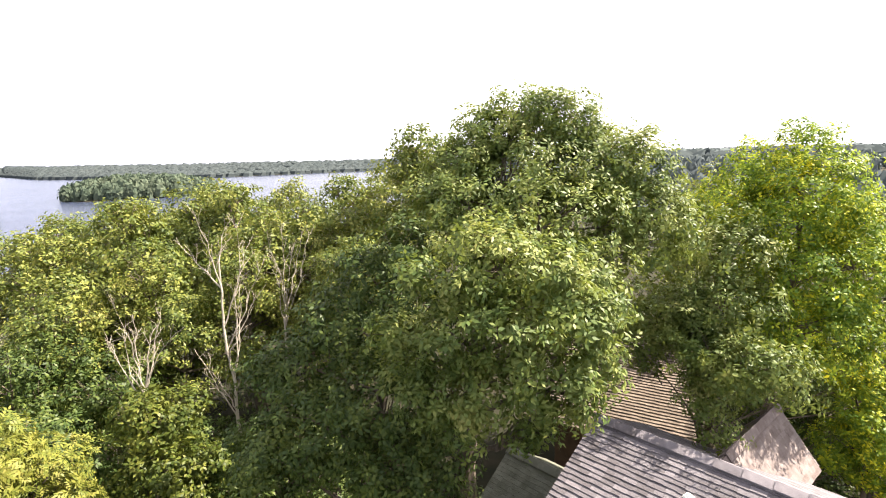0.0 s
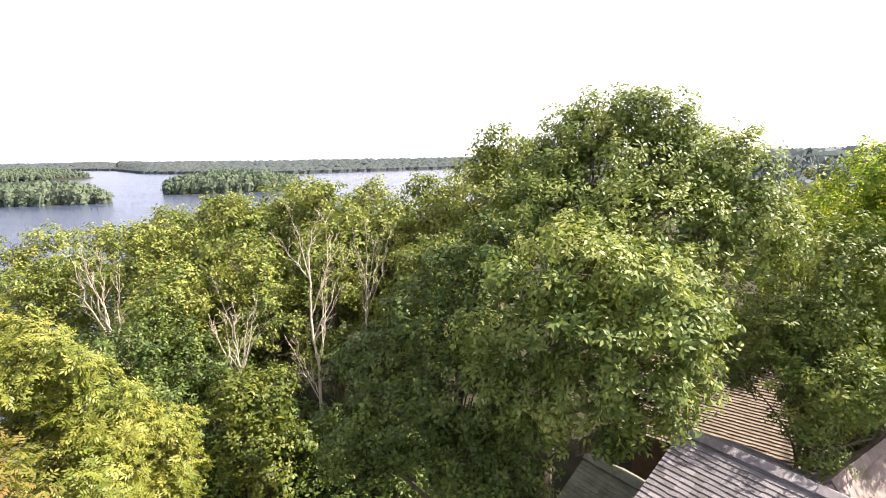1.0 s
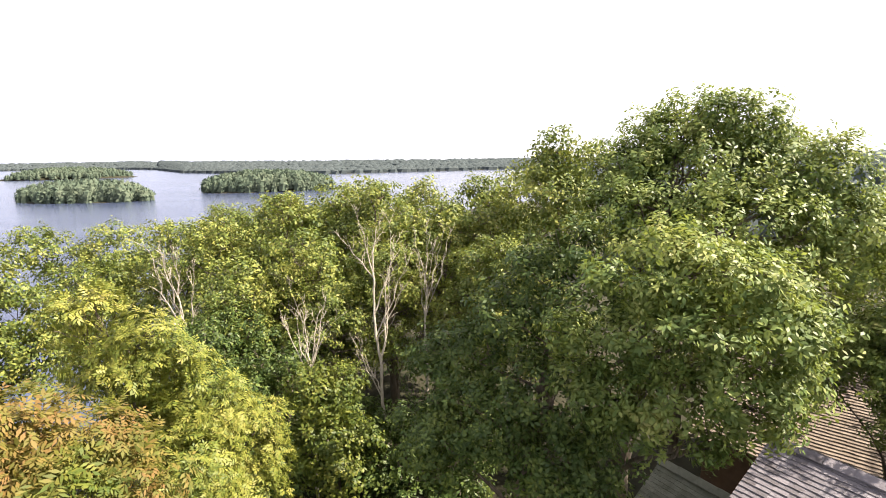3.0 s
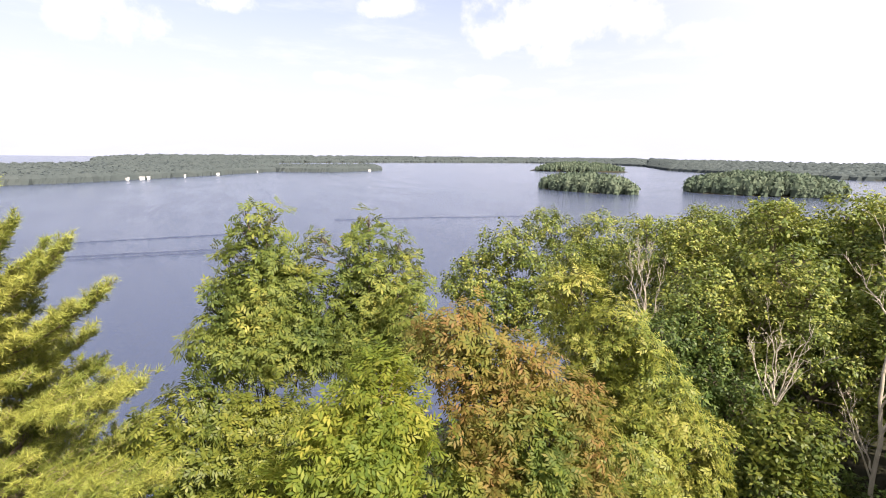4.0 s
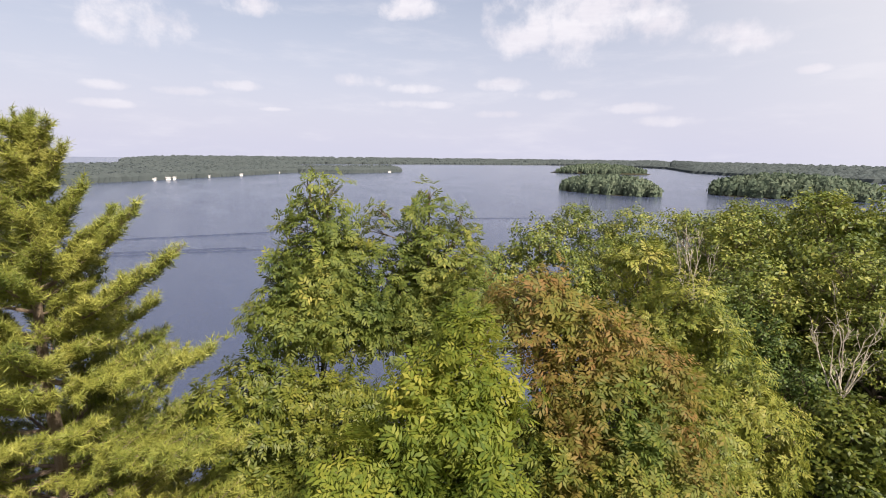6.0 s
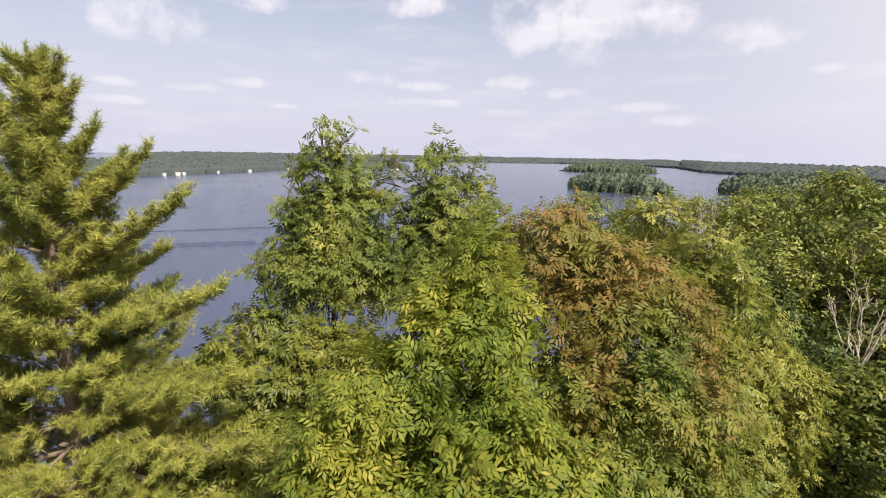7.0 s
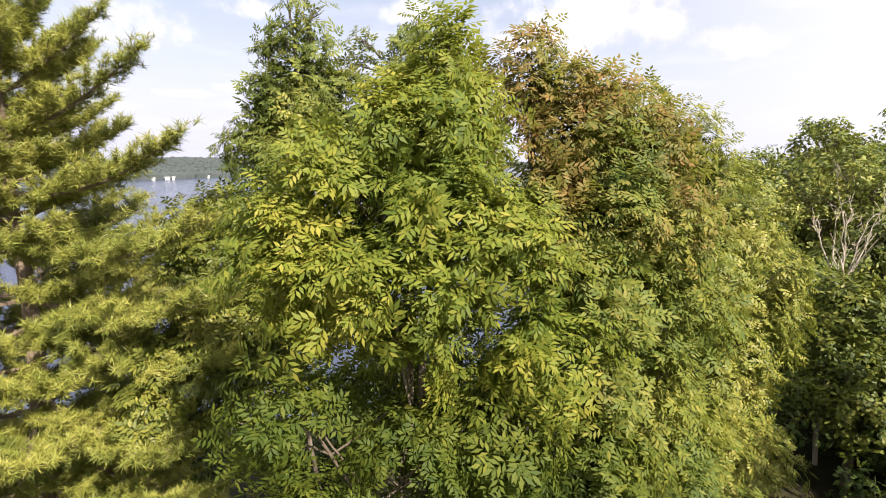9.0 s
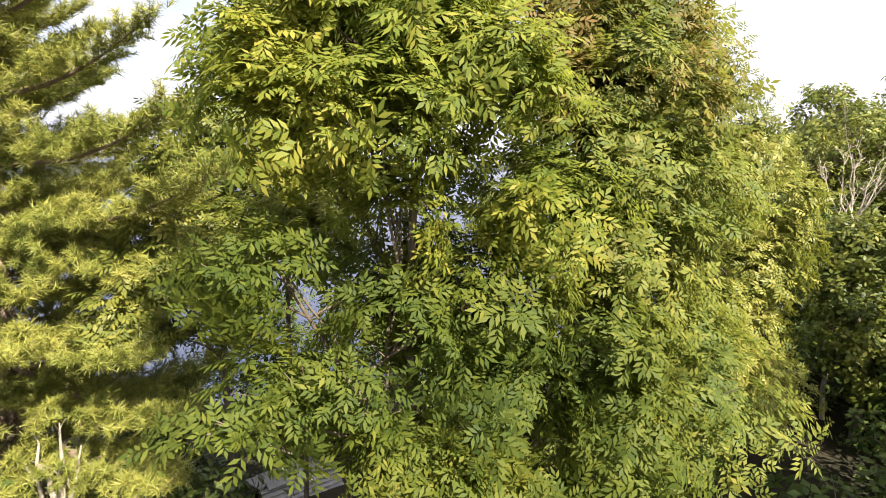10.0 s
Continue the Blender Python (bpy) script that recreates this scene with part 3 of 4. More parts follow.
wake([(-204, -40), (-205, 20)], 1.0, "faint wake line on the lake")


# ---- the house below ----
def slab(corners, thick, mat, name="roof_deck"):
    """A flat deck under four corners."""
    c = [Vector(p) for p in corners]
    n = (c[1] - c[0]).cross(c[3] - c[0]).normalized()
    if n.z < 0:
        n = -n
    vs = c + [p - n * thick for p in c]
    fs = [(0, 1, 2, 3), (7, 6, 5, 4), (0, 4, 5, 1), (1, 5, 6, 2), (2, 6, 7, 3), (3, 7, 4, 0)]
    return mesh_from(name, vs, fs, mat)


def shingle_mesh(w, ln, thick, mat):
    """One shingle: thin at its head, thick at its butt, slightly eased edges."""
    e = 0.004
    vs = [(-w / 2, 0, 0), (w / 2, 0, 0), (w / 2, ln, 0), (-w / 2, ln, 0),
          (-w / 2 + 0.001, e, thick), (w / 2 - 0.001, e, thick), (w / 2 - 0.001, ln, 0.004), (-w / 2 + 0.001, ln, 0.004)]
    fs = [(3, 2, 1, 0), (4, 5, 6, 7), (0, 1, 5, 4), (1, 2, 6, 5), (2, 3, 7, 6), (3, 0, 4, 7)]
    return mesh_from("shingle", vs, fs, mat)


def shingled(parent, eave0, eave1, rise, mat, seed, exposure=0.105, parts=True, widths=(0.16, 0.24, 0.3), thick=0.03, keep=300, ragged=0.006):
    """Courses of shingles over a roof plane: eave0 to eave1 along the eave, rise: the vector from the eave up to the ridge."""
    rng = np.random.default_rng(seed)
    e0, e1, up = Vector(eave0), Vector(eave1), Vector(rise)
    ln, along = (e1 - e0).length, (e1 - e0).normalized()
    h, upn = up.length, up.normalized()
    nrm = along.cross(upn)
    if nrm.z < 0:
        along, e0 = -along, e1.copy()
        nrm = along.cross(upn)
    kinds = [shingle_mesh(w - 0.001, exposure * 1.25, thick, mat) for w in widths]
    pieces = []
    row = 0
    inv = Matrix.Translation(-Vector(parent.location))
    while row * exposure < h - 0.03:
        s = 0.0
        while s < ln - 0.04:
            k = int(rng.integers(0, len(widths)))
            w = min(widths[k] * (rng.uniform(0.4, 1.0) if s == 0 else 1.0), ln - s)
            p = e0 + along * (s + w / 2) + upn * (row * exposure + rng.normal(0, ragged) - 0.02) + nrm * (0.006 + rng.uniform(0, 0.005))
            x2 = (along + nrm * rng.normal(0, ragged)).normalized()
            z2 = x2.cross(upn)
            M = Matrix((x2, upn, z2)).transposed().to_4x4()
            M.translation = p
            M = M @ Matrix.Diagonal((w / widths[k], 1, 1, 1))
            s += w
            if parts and row * exposure > h - keep * 0.235 * exposure / ln:
                ob = new("shingle", kinds[k])
                ob.parent = parent
                ob.matrix_basis = inv @ M
            else:
                pieces.append(([inv @ (M @ v.co) for v in kinds[k].vertices], [tuple(f.vertices) for f in kinds[k].polygons]))
        row += 1
    if pieces:
        v, f = join(pieces)
        part("shingles", mesh_from("shingles", v, f, mat), parent, kind="stuff")


def gable_wing(parent, a, along, length, half, drop, wall, seed, mat, parts_left=False, thick=0.037, ragged=0.006, exposure=0.105):
    """A gable roof: its ridge from a along a level way, slopes falling on both sides, walls below."""
    A, d = Vector(a), Vector((along[0], along[1], 0)).normalized()
    n = Vector((-d.y, d.x, 0))
    B = A + d * length
    off = Vector(parent.location)
    for sg in (1, -1):
        lo = n * sg * half + Vector((0, 0, -drop))
        deck = slab([A - off, B - off, B + lo - off, A + lo - off], 0.06, WALL_WOOD)
        part("roof_deck", deck, parent)
        shingled(parent, A + lo, B + lo, -lo, mat, seed + sg, exposure, parts_left and sg == -1, thick=thick, ragged=ragged)
    # ridge caps: overlapping pieces astride the ridge
    rng = np.random.default_rng(seed + 9)
    lo = [(n * sg * half + Vector((0, 0, -drop))).normalized() * 0.17 for sg in (1, -1)]
    top = [lo[0], Vector((0, 0, 0)), lo[1]]
    z = Vector((0, 0, 0.085))
    cap = [p + z for p in top] + [p + d * 0.46 + z * 0.8 for p in top]
    cap += [p - Vector((0, 0, 0.035)) for p in cap]
    cap_mesh = mesh_from("ridge_cap", cap, [(0, 1, 4, 3), (1, 2, 5, 4), (9, 10, 7, 6), (10, 11, 8, 7), (0, 6, 7, 1), (1, 7, 8, 2), (3, 4, 10, 9), (4, 5, 11, 10), (0, 3, 9, 6), (2, 8, 11, 5)], mat)
    for k in range(int(length / 0.44)):
        ob = part("ridge_cap", cap_mesh, parent)
        ob.location = A + d * (k * 0.44) - off + Vector((0, 0, rng.uniform(0, 0.008)))
    # walls
    e = half * 0.86
    zb = wall
    zt = A.z - drop * 0.86 - 0.05
    c = [A + d * 0.25 + n * e, A + d * 0.25 - n * e, B - d * 0.25 - n * e, B - d * 0.25 + n * e]
    vs = [Vector((p.x, p.y, zb)) - off for p in c] + [Vector((p.x, p.y, zt)) - off for p in c] + [A + d * 0.25 - Vector((0, 0, 0.08)) - off, B - d * 0.25 - Vector((0, 0, 0.08)) - off]
    part("wall", mesh_from("wall", vs, [(0, 1, 5, 8, 4), (1, 2, 6, 5), (2, 3, 7, 9, 6), (3, 0, 4, 7), (3, 2, 1, 0)], WALL_WOOD), parent, "dark stained wooden walls")


house = thing("house", "wooden house with weathered grey shingle gable roofs among trees", "house", at=(4.5, 8.0, 19.5))
gable_wing(house, (2.98, 9.18, 24.76), (0.7, -0.715), 5.2, 2.3, 1.15, 19.3, 71, SHINGLE, parts_left=True, thick=0.024)


def roof_vent(at, size):
    """A low four-sided metal cap on a square collar."""
    a, h = size / 2, size * 0.5
    vs = [(x, y, z) for z, k in ((-0.12, 0.8), (0.0, 0.8), (0.0, 1.0), (0.02, 1.0)) for x, y in ((-a * k, -a * k), (a * k, -a * k), (a * k, a * k), (-a * k, a * k))] + [(0, 0, 0.02 + h)]
    fs = [(3, 2, 1, 0)] + [(4 * r + k, 4 * r + (k + 1) % 4, 4 * r + 4 + (k + 1) % 4, 4 * r + 4 + k) for r in range(3) for k in range(4)] + [(12 + k, 12 + (k + 1) % 4, 16) for k in range(4)]
    ob = part("roof_vent", mesh_from("roof_vent", vs, fs, WHITE_PAINT), house, "small pale metal vent cap")
    ob.location = Vector(at) - house.location
    ob.rotation_euler = (0, 0, 0.6)


roof_vent((3.87, 7.16, 24.45), 0.14)
wing = thing("house_wing", "low side wing with a dark grey-green shingle roof", "house", at=(1.9, 10.2, 19.5))
gable_wing(wing, (1.45, 10.75, 23.1), (0.7, -0.715), 2.2, 1.5, 1.0, 19.3, 75, DULL_ROOF, thick=0.016)
annex = thing("house_annex", "steep cross gable with sunlit pinkish-grey shingles", "house", at=(6.0, 8.7, 19.5))
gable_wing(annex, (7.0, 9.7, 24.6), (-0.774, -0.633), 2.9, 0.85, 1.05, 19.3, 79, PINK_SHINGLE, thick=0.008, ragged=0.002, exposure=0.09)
barn = thing("outbuilding", "outbuilding with a sunlit shingle roof behind the house", "house", at=(6.5, 13.5, 19.5))
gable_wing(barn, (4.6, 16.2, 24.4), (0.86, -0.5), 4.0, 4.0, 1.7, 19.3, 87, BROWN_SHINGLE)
shed = thing("shed", "small shed with a plain grey roof under the trees", "shed", at=(-11.4, 1.0, ground_z(-11.4, 1.0)))
gable_wing(shed, (-11.15, 1.25, 19.28), (0.2, -0.98), 1.5, 1.3, 0.55, ground_z(-11.4, 1.0) - 0.2, 91, SLATE)

# ---- trees ----
srng = np.random.default_rng(3)
ASH_SHOOTS = [ash_shoot(srng, 6, 0.215, 1.15) for _ in range(6)]
ASH_FINE = [ash_shoot(srng, 6, 0.215, 1.15) for _ in range(5)]
ASH_LARGE = [ash_shoot(srng, 6, 0.235, 1.2, 0.1) for _ in range(5)]
BROAD = [broad_shoot(srng, 11, 0.095, 0.24) for _ in range(6)]
BROAD_BIG = [broad_shoot(srng, 9, 0.16, 0.27) for _ in range(6)]
BROAD_MID = [broad_shoot(srng, 10, 0.13, 0.26) for _ in range(6)]
OAK_SHOOTS = [broad_shoot(srng, 10, 0.108, 0.22) for _ in range(6)]
TUFTS = [needle_tuft(srng) for _ in range(6)]


def spire(x, y, top, length, wide, n=6):
    """Lobes of a pointed leading shoot, widening downwards."""
    return [(x + 0.06 * math.sin(2.3 * k + x), y + 0.06 * math.cos(1.7 * k + y), top - 0.12 - length * (k / (n - 1)) ** 1.15, 0.13 + (wide - 0.13) * (k / (n - 1)) ** 0.8) for k in range(n)]


broadleaf("ash_tree", "tall ash tree with mid-green compound leaves and twin pointed tops", (-10.5, 0.6),
          spire(-10.5, 0.28, 29.25, 2.2, 0.48) + spire(-10.45, 0.78, 29.15, 2.2, 0.5) + spire(-10.6, -0.16, 28.45, 1.6, 0.34, 4) + spire(-10.4, 1.12, 28.1, 1.6, 0.42, 4)
          + [(-10.6, -0.3, 26.75, 0.42), (-10.5, 0.3, 26.9, 0.5), (-10.4, 1.15, 26.8, 0.5), (-10.6, 0.1, 26.3, 0.36), (-10.4, 0.7, 26.6, 0.5), (-10.5, 0.5, 27.6, 0.6)], ASH_LARGE, ASH_DEEP, 101, 20, 0.23, 0.05, group="ash trees", rise=0.7)
broadleaf("ash_tree", "slender ash tree with green compound leaves and a forked top", (-10.2, 2.4),
          spire(-10.33, 1.48, 28.8, 1.9, 0.36, 5) + spire(-10.05, 2.4, 29.1, 2.3, 0.6) + spire(-9.82, 2.95, 28.65, 1.9, 0.48, 5) + spire(-10.2, 1.95, 28.35, 1.7, 0.5, 4)
          + spire(-8.9, 2.65, 27.95, 1.2, 0.34, 4) + [(-10.1, 2.2, 26.9, 0.55), (-10.1, 1.7, 26.4, 0.45), (-9.9, 2.4, 26.2, 0.5), (-9.6, 3.0, 26.5, 0.5), (-9.4, 3.4, 26.7, 0.4)], ASH_LARGE, ASH_DEEP, 103, 20, 0.23, 0.05, group="ash trees", rise=0.7)
broadleaf("ash_tree", "bright yellow-green ash tree with long drooping leaflets", (-5.7, 0.8),
          [(-6.2, 1.2, 27.8, 0.24), (-6.3, 1.1, 27.5, 0.3), (-6.3, 0.8, 27.2, 0.32), (-6.1, 1.4, 27.2, 0.32), (-6.2, 0.5, 26.9, 0.33), (-5.9, 0.9, 26.9, 0.4), (-6.1, -0.1, 26.6, 0.33), (-6.1, 1.5, 26.7, 0.35), (-6, 0.3, 26.3, 0.45),
           (-6, -0.4, 26.1, 0.33), (-5.6, 0.9, 26.2, 0.5), (-6, -0.6, 25.8, 0.24), (-5.7, -0.2, 25.6, 0.48), (-5.5, 0.4, 25.6, 0.5), (-5.3, 1.1, 25.9, 0.45), (-5.2, 1.4, 25.8, 0.32), (-5.7, 0.6, 24.9, 0.25), (-5.3, 1.8, 24.9, 0.5),
           (-6.2, 0.45, 25, 0.20), (-6, 1.3, 25.2, 0.22), (-6.4, 0.1, 25.3, 0.17)], ASH_SHOOTS, ASH, 105, 33, 0.26, 0.06, group="ash trees", rise=0.6)
# Lower half of the ash above, set apart to carry the shade-darkened leaf.
broadleaf("ash_tree", "lower boughs of the bright ash, leaves darkened for shade", (-5.2, 1.2),
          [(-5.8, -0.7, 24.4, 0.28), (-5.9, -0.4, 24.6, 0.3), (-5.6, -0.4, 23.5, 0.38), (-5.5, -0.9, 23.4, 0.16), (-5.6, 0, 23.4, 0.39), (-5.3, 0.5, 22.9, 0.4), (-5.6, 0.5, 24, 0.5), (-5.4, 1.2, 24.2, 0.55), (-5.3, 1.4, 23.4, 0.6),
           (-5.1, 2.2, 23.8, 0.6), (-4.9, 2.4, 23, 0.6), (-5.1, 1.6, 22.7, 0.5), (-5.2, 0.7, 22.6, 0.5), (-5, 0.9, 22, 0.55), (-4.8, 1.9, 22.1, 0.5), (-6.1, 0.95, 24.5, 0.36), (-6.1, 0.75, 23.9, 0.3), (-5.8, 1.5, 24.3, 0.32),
           (-6.2, 0.3, 24.3, 0.26)], ASH_SHOOTS, ASH_SHADED, 106, 27, 0.25, 0.05, group="ash trees", rise=0.5)
broadleaf("ash_tree", "ash tree with leaves turning rusty red over green", (-6.0, 3.0),
          [(-6.8, 2.5, 27.95, 0.22), (-7.2, 2.3, 27.8, 0.2), (-6.8, 2.5, 27.5, 0.38), (-6.6, 2.9, 27.5, 0.38), (-6.3, 3.2, 27.3, 0.45), (-6.1, 3.6, 27.0, 0.45), (-6.4, 2.7, 26.9, 0.5), (-6.1, 3.1, 26.6, 0.55),
           (-5.8, 3.7, 26.5, 0.48), (-6.3, 2.5, 26.2, 0.5), (-5.8, 2.8, 26.0, 0.6), (-5.6, 3.3, 25.9, 0.6), (-5.8, 2.5, 25.4, 0.55), (-5.5, 2.9, 25.3, 0.6), (-5.4, 3.4, 25.1, 0.6), (-5.5, 2.8, 24.5, 0.7), (-5.6, 3.3, 23.7, 0.8), (-5.2, 3.6, 22.9, 0.8), (-5.4, 2.9, 22.2, 0.7)],
          ASH_FINE, ASH_RED, 107, 27, 0.25, 0.12, group="ash trees", rise=0.8)
broadleaf("maple_tree", "golden-green leafy tree beside the shaded woods", (-7.3, 6.4),
          [(-8.5, 5.6, 27.6, 0.32), (-8.3, 5.9, 27.75, 0.3), (-7.6, 6.0, 27.3, 0.38), (-7.4, 6.1, 26.8, 0.5), (-7.3, 6.5, 26.2, 0.58), (-7.1, 6.9, 25.5, 0.65), (-7.0, 7.7, 24.8, 0.55), (-7.0, 7.4, 24.3, 0.65), (-6.9, 7.0, 23.7, 0.7),
           (-6.9, 6.6, 22.9, 0.9), (-7.1, 6.1, 24.9, 0.8), (-6.8, 7.5, 24.0, 0.5), (-8.0, 5.9, 26.9, 0.6), (-8.4, 6.3, 26.2, 0.6), (-7.8, 6.4, 25.4, 0.8), (-6.6, 6.2, 22.0, 0.9), (-6.8, 7.2, 21.6, 0.8), (-6.3, 5.4, 22.6, 0.7)], ASH_FINE, GOLD, 109, 25, 0.27, 0.14)
broadleaf("ash_tree", "small bushy yellow-green ash between the pine and taller ashes", (-9.9, -0.7),
          [(-9.94, 0.78, 25.38, 0.46), (-9.87, 1.39, 25.07, 0.46), (-9.79, 1.08, 24.46, 0.61), (-9.72, 0.47, 24.16, 0.61), (-10.25, -0.74, 25.83, 0.43), (-10.25, -1.20, 25.53, 0.43), (-10.25, -0.29, 25.68, 0.51), (-10.25, -0.89, 25.00, 0.73), (-10.17, -0.06, 24.77, 0.74), (-10.25, -1.35, 24.92, 0.42), (-10.25, -0.51, 24.01, 0.93), (-10.02, 0.17, 25.45, 0.55), (-10.10, -1.12, 24.08, 0.65), (-9.49, -1.58, 23.86, 0.53), (-9.49, -1.12, 24.39, 0.53), (-9.34, -0.59, 24.31, 0.57), (-9.26, -1.20, 23.55, 0.61), (-9.11, -0.51, 23.55, 0.61), (-9.11, 0.02, 24.46, 0.53), (-9.26, -1.81, 23.10, 0.61)], ASH_LARGE, ASH_OLIVE, 111, 21, 0.27, 0.06, group="ash trees")
broadleaf("maple_tree", "round-headed green maple at the edge of the woods", (-26.4, 17.0),
          [(-26.5, 16.8, 24.6, 1.71), (-27.5, 15.4, 22.9, 1.61), (-25.6, 18.1, 22.9, 1.61), (-26.7, 16.4, 21.0, 2.28), (-28.0, 14.3, 22.0, 1.33), (-24.6, 17.7, 20.8, 1.90)], BROAD_BIG, WOOD_LEAF, 113, 9, 0.5, 0.3, scale=(1.0, 1.5))
broadleaf("oak_tree", "round dark green oak over the lake", (-29.0, 25.2),
          [(-30.9, 23.4, 25.0, 1.71), (-28.4, 26.3, 24.2, 2.28), (-29.5, 25.1, 22.3, 2.85), (-27.3, 27.4, 22.9, 1.90), (-27.5, 24.5, 19.9, 2.85)], BROAD_BIG, WOOD_LEAF, 115, 8, 0.55, 0.35, scale=(1.0, 1.5))
broadleaf("maple_tree", "young green tree in front of bare stems, leaves darkened for shade", (-6.9, 11.4),
          [(-7.08, 11.42, 23.72, 0.78), (-7.5, 11.13, 24.01, 0.54), (-6.65, 11.7, 23.87, 0.57), (-7.08, 11.13, 22.59, 1.06), (-6.37, 11.56, 22.16, 0.78), (-6.95, 11.05, 21.7, 0.9)], BROAD_MID, SHADED_MAPLE, 117, 26, 0.36, 0.12)
# The oak's shade on this tree is carried by its leaf colour.
broadleaf("maple_tree", "dense green tree beside an oak, leaves darkened for its shade", (-1.8, 9.4),
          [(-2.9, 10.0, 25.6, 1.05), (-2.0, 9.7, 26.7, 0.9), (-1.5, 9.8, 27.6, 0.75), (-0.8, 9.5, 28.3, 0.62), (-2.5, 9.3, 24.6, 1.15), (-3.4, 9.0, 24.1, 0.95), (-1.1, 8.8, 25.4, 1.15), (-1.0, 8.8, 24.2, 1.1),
           (-3.9, 10.2, 25.3, 0.7), (-0.4, 8.8, 27.1, 0.8), (-0.2, 8.9, 24.2, 0.75), (-0.4, 8.5, 23.3, 0.8)], BROAD, SHADED_LEAF, 119, 25, 0.3, 0.18, scale=(1.0, 1.4))
broadleaf("oak_tree", "large spreading oak with dense green leaves over the house", (0.3, 10.2),
          [(0.9, 11.3, 30.4, 0.72), (0.3, 11.0, 29.8, 0.76), (1.6, 11.3, 30.8, 0.66), (2.6, 11.1, 30.6, 0.79), (3.9, 10.4, 29.6, 0.91), (4.3, 9.8, 28.6, 0.76), (-0.0, 10.3, 29.0, 0.72), (2.3, 7.6, 26.6, 0.42), (2.4, 7.8, 27.4, 0.5), (2.2, 11.2, 30.8, 0.66), (1.4, 11.2, 30.35, 0.66), (3.1, 10.9, 30.4, 0.56), (0.6, 11.2, 29.8, 0.75), (2.0, 10.8, 29.6, 1.15), (3.3, 10.7, 29.6, 1.05), (0.8, 10.3, 28.9, 0.95), (2.3, 9.8, 28.6, 1.2), (3.8, 10.0, 28.7, 0.9), (4.1, 9.7, 28.1, 0.7),
           (0.5, 7.1, 28.7, 0.36), (0.9, 7.0, 28.4, 0.52), (0.2, 7.1, 28.1, 0.46), (1.6, 7.0, 28.2, 0.55), (-0.4, 7.4, 28.2, 0.36), (0.9, 7.0, 27.5, 0.8), (1.9, 6.9, 27.6, 0.68), (0.1, 7.2, 27.2, 0.66), (1.5, 6.9, 26.7, 0.75),
           (2.3, 7.2, 26.8, 0.52), (0.5, 7.2, 26.4, 0.72), (1.9, 7.1, 26.1, 0.45), (-0.2, 7.6, 26.1, 0.65), (1.0, 8.6, 28.0, 1.2), (2.4, 8.7, 27.6, 1.0), (-0.9, 7.6, 27.2, 0.42), (-0.7, 7.8, 26.4, 0.45), (0.2, 7.3, 25.7, 0.4), (1.2, 7.0, 25.7, 0.38)], OAK_SHOOTS, OAK, 121, 37, 0.26, 0.3)
broadleaf("oak_tree", "oak with an open light-green top behind a larger oak", (-0.9, 18.6),
          [(-0.9, 18.8, 30.4, 0.85), (-1.4, 18.8, 29.6, 0.9), (0.0, 18.8, 29.5, 1.2), (-0.9, 17.8, 28.5, 1.2), (-0.6, 18.2, 27.0, 1.6)], BROAD_BIG, WOOD_LEAF, 123, 14, 0.42, 0.25)
broadleaf("maple_tree", "tall maple with leaves turning bright yellow at the sunlit tips", (7.9, 11.4),
          [(8.21, 11.34, 29.89, 0.65), (7.45, 11.88, 29.46, 0.76), (8.10, 10.80, 29.03, 1.08), (7.13, 12.10, 28.70, 0.86), (7.78, 11.02, 28.16, 1.24), (8.96, 10.80, 28.27, 0.86), (7.78, 10.58, 27.19, 1.35), (8.86, 10.15, 27.41, 0.86), (7.56, 10.37, 26.11, 1.30), (7.02, 10.58, 25.57, 0.86), (8.42, 10.04, 26.22, 0.86), (8.64, 11.02, 29.57, 0.54)], BROAD, YELLOW, 125, 32, 0.3, 0.18)
# Left boughs of the yellowing maple, split off in greener leaf to suggest shade.
broadleaf("maple_tree", "green boughs over the roofs, standing in for the yellowing maple's shaded side", (5.8, 11.4),
          [(6.1, 10.4, 27.8, 1.0), (6.0, 10.0, 26.7, 1.1), (5.6, 10.2, 25.8, 0.75), (4.9, 10.7, 26.0, 0.6), (5.0, 10.0, 26.7, 0.6), (5.9, 10.6, 25.0, 0.5), (6.0, 10.5, 24.2, 0.4), (4.7, 11.2, 25.2, 0.5), (6.6, 10.6, 24.8, 0.6), (9.00, 13.00, 23.25, 0.62), (5.3, 11.2, 25.9, 0.6), (4.2, 11.4, 25.9, 0.5), (5.3, 9.4, 25.2, 0.54), (5.1, 10.1, 26.5, 0.6), (5.2, 8.9, 24.6, 0.37), (5.3, 9.7, 25.8, 0.54), (5.2, 9.2, 25.9, 0.71), (5.2, 9.1, 25.1, 0.46), (5.7, 8.7, 25.9, 0.7), (5.0, 10.4, 26.0, 0.55), (5.2, 9.9, 26.3, 0.67), (5.9, 8.4, 26.0, 0.63), (4.5, 10.6, 26.4, 0.69), (10.62, 11.62, 22.88, 0.69), (10.12, 11.88, 23.75, 0.69), (10.38, 11.12, 22.00, 0.62), (11.00, 11.38, 23.62, 0.62)], BROAD, OAK, 126, 34, 0.28, 0.09)
broadleaf("maple_tree", "low young maple with yellow-green leaves beside the gable", (9.7, 10.3),
          [(9.32, 10.67, 24.73, 0.65), (9.59, 10.40, 24.33, 0.61), (9.05, 10.26, 23.25, 0.68), (9.32, 9.99, 23.79, 0.68), (10.12, 10.26, 22.71, 0.94)], BROAD, YELLOW, 127, 45, 0.26, 0.09)


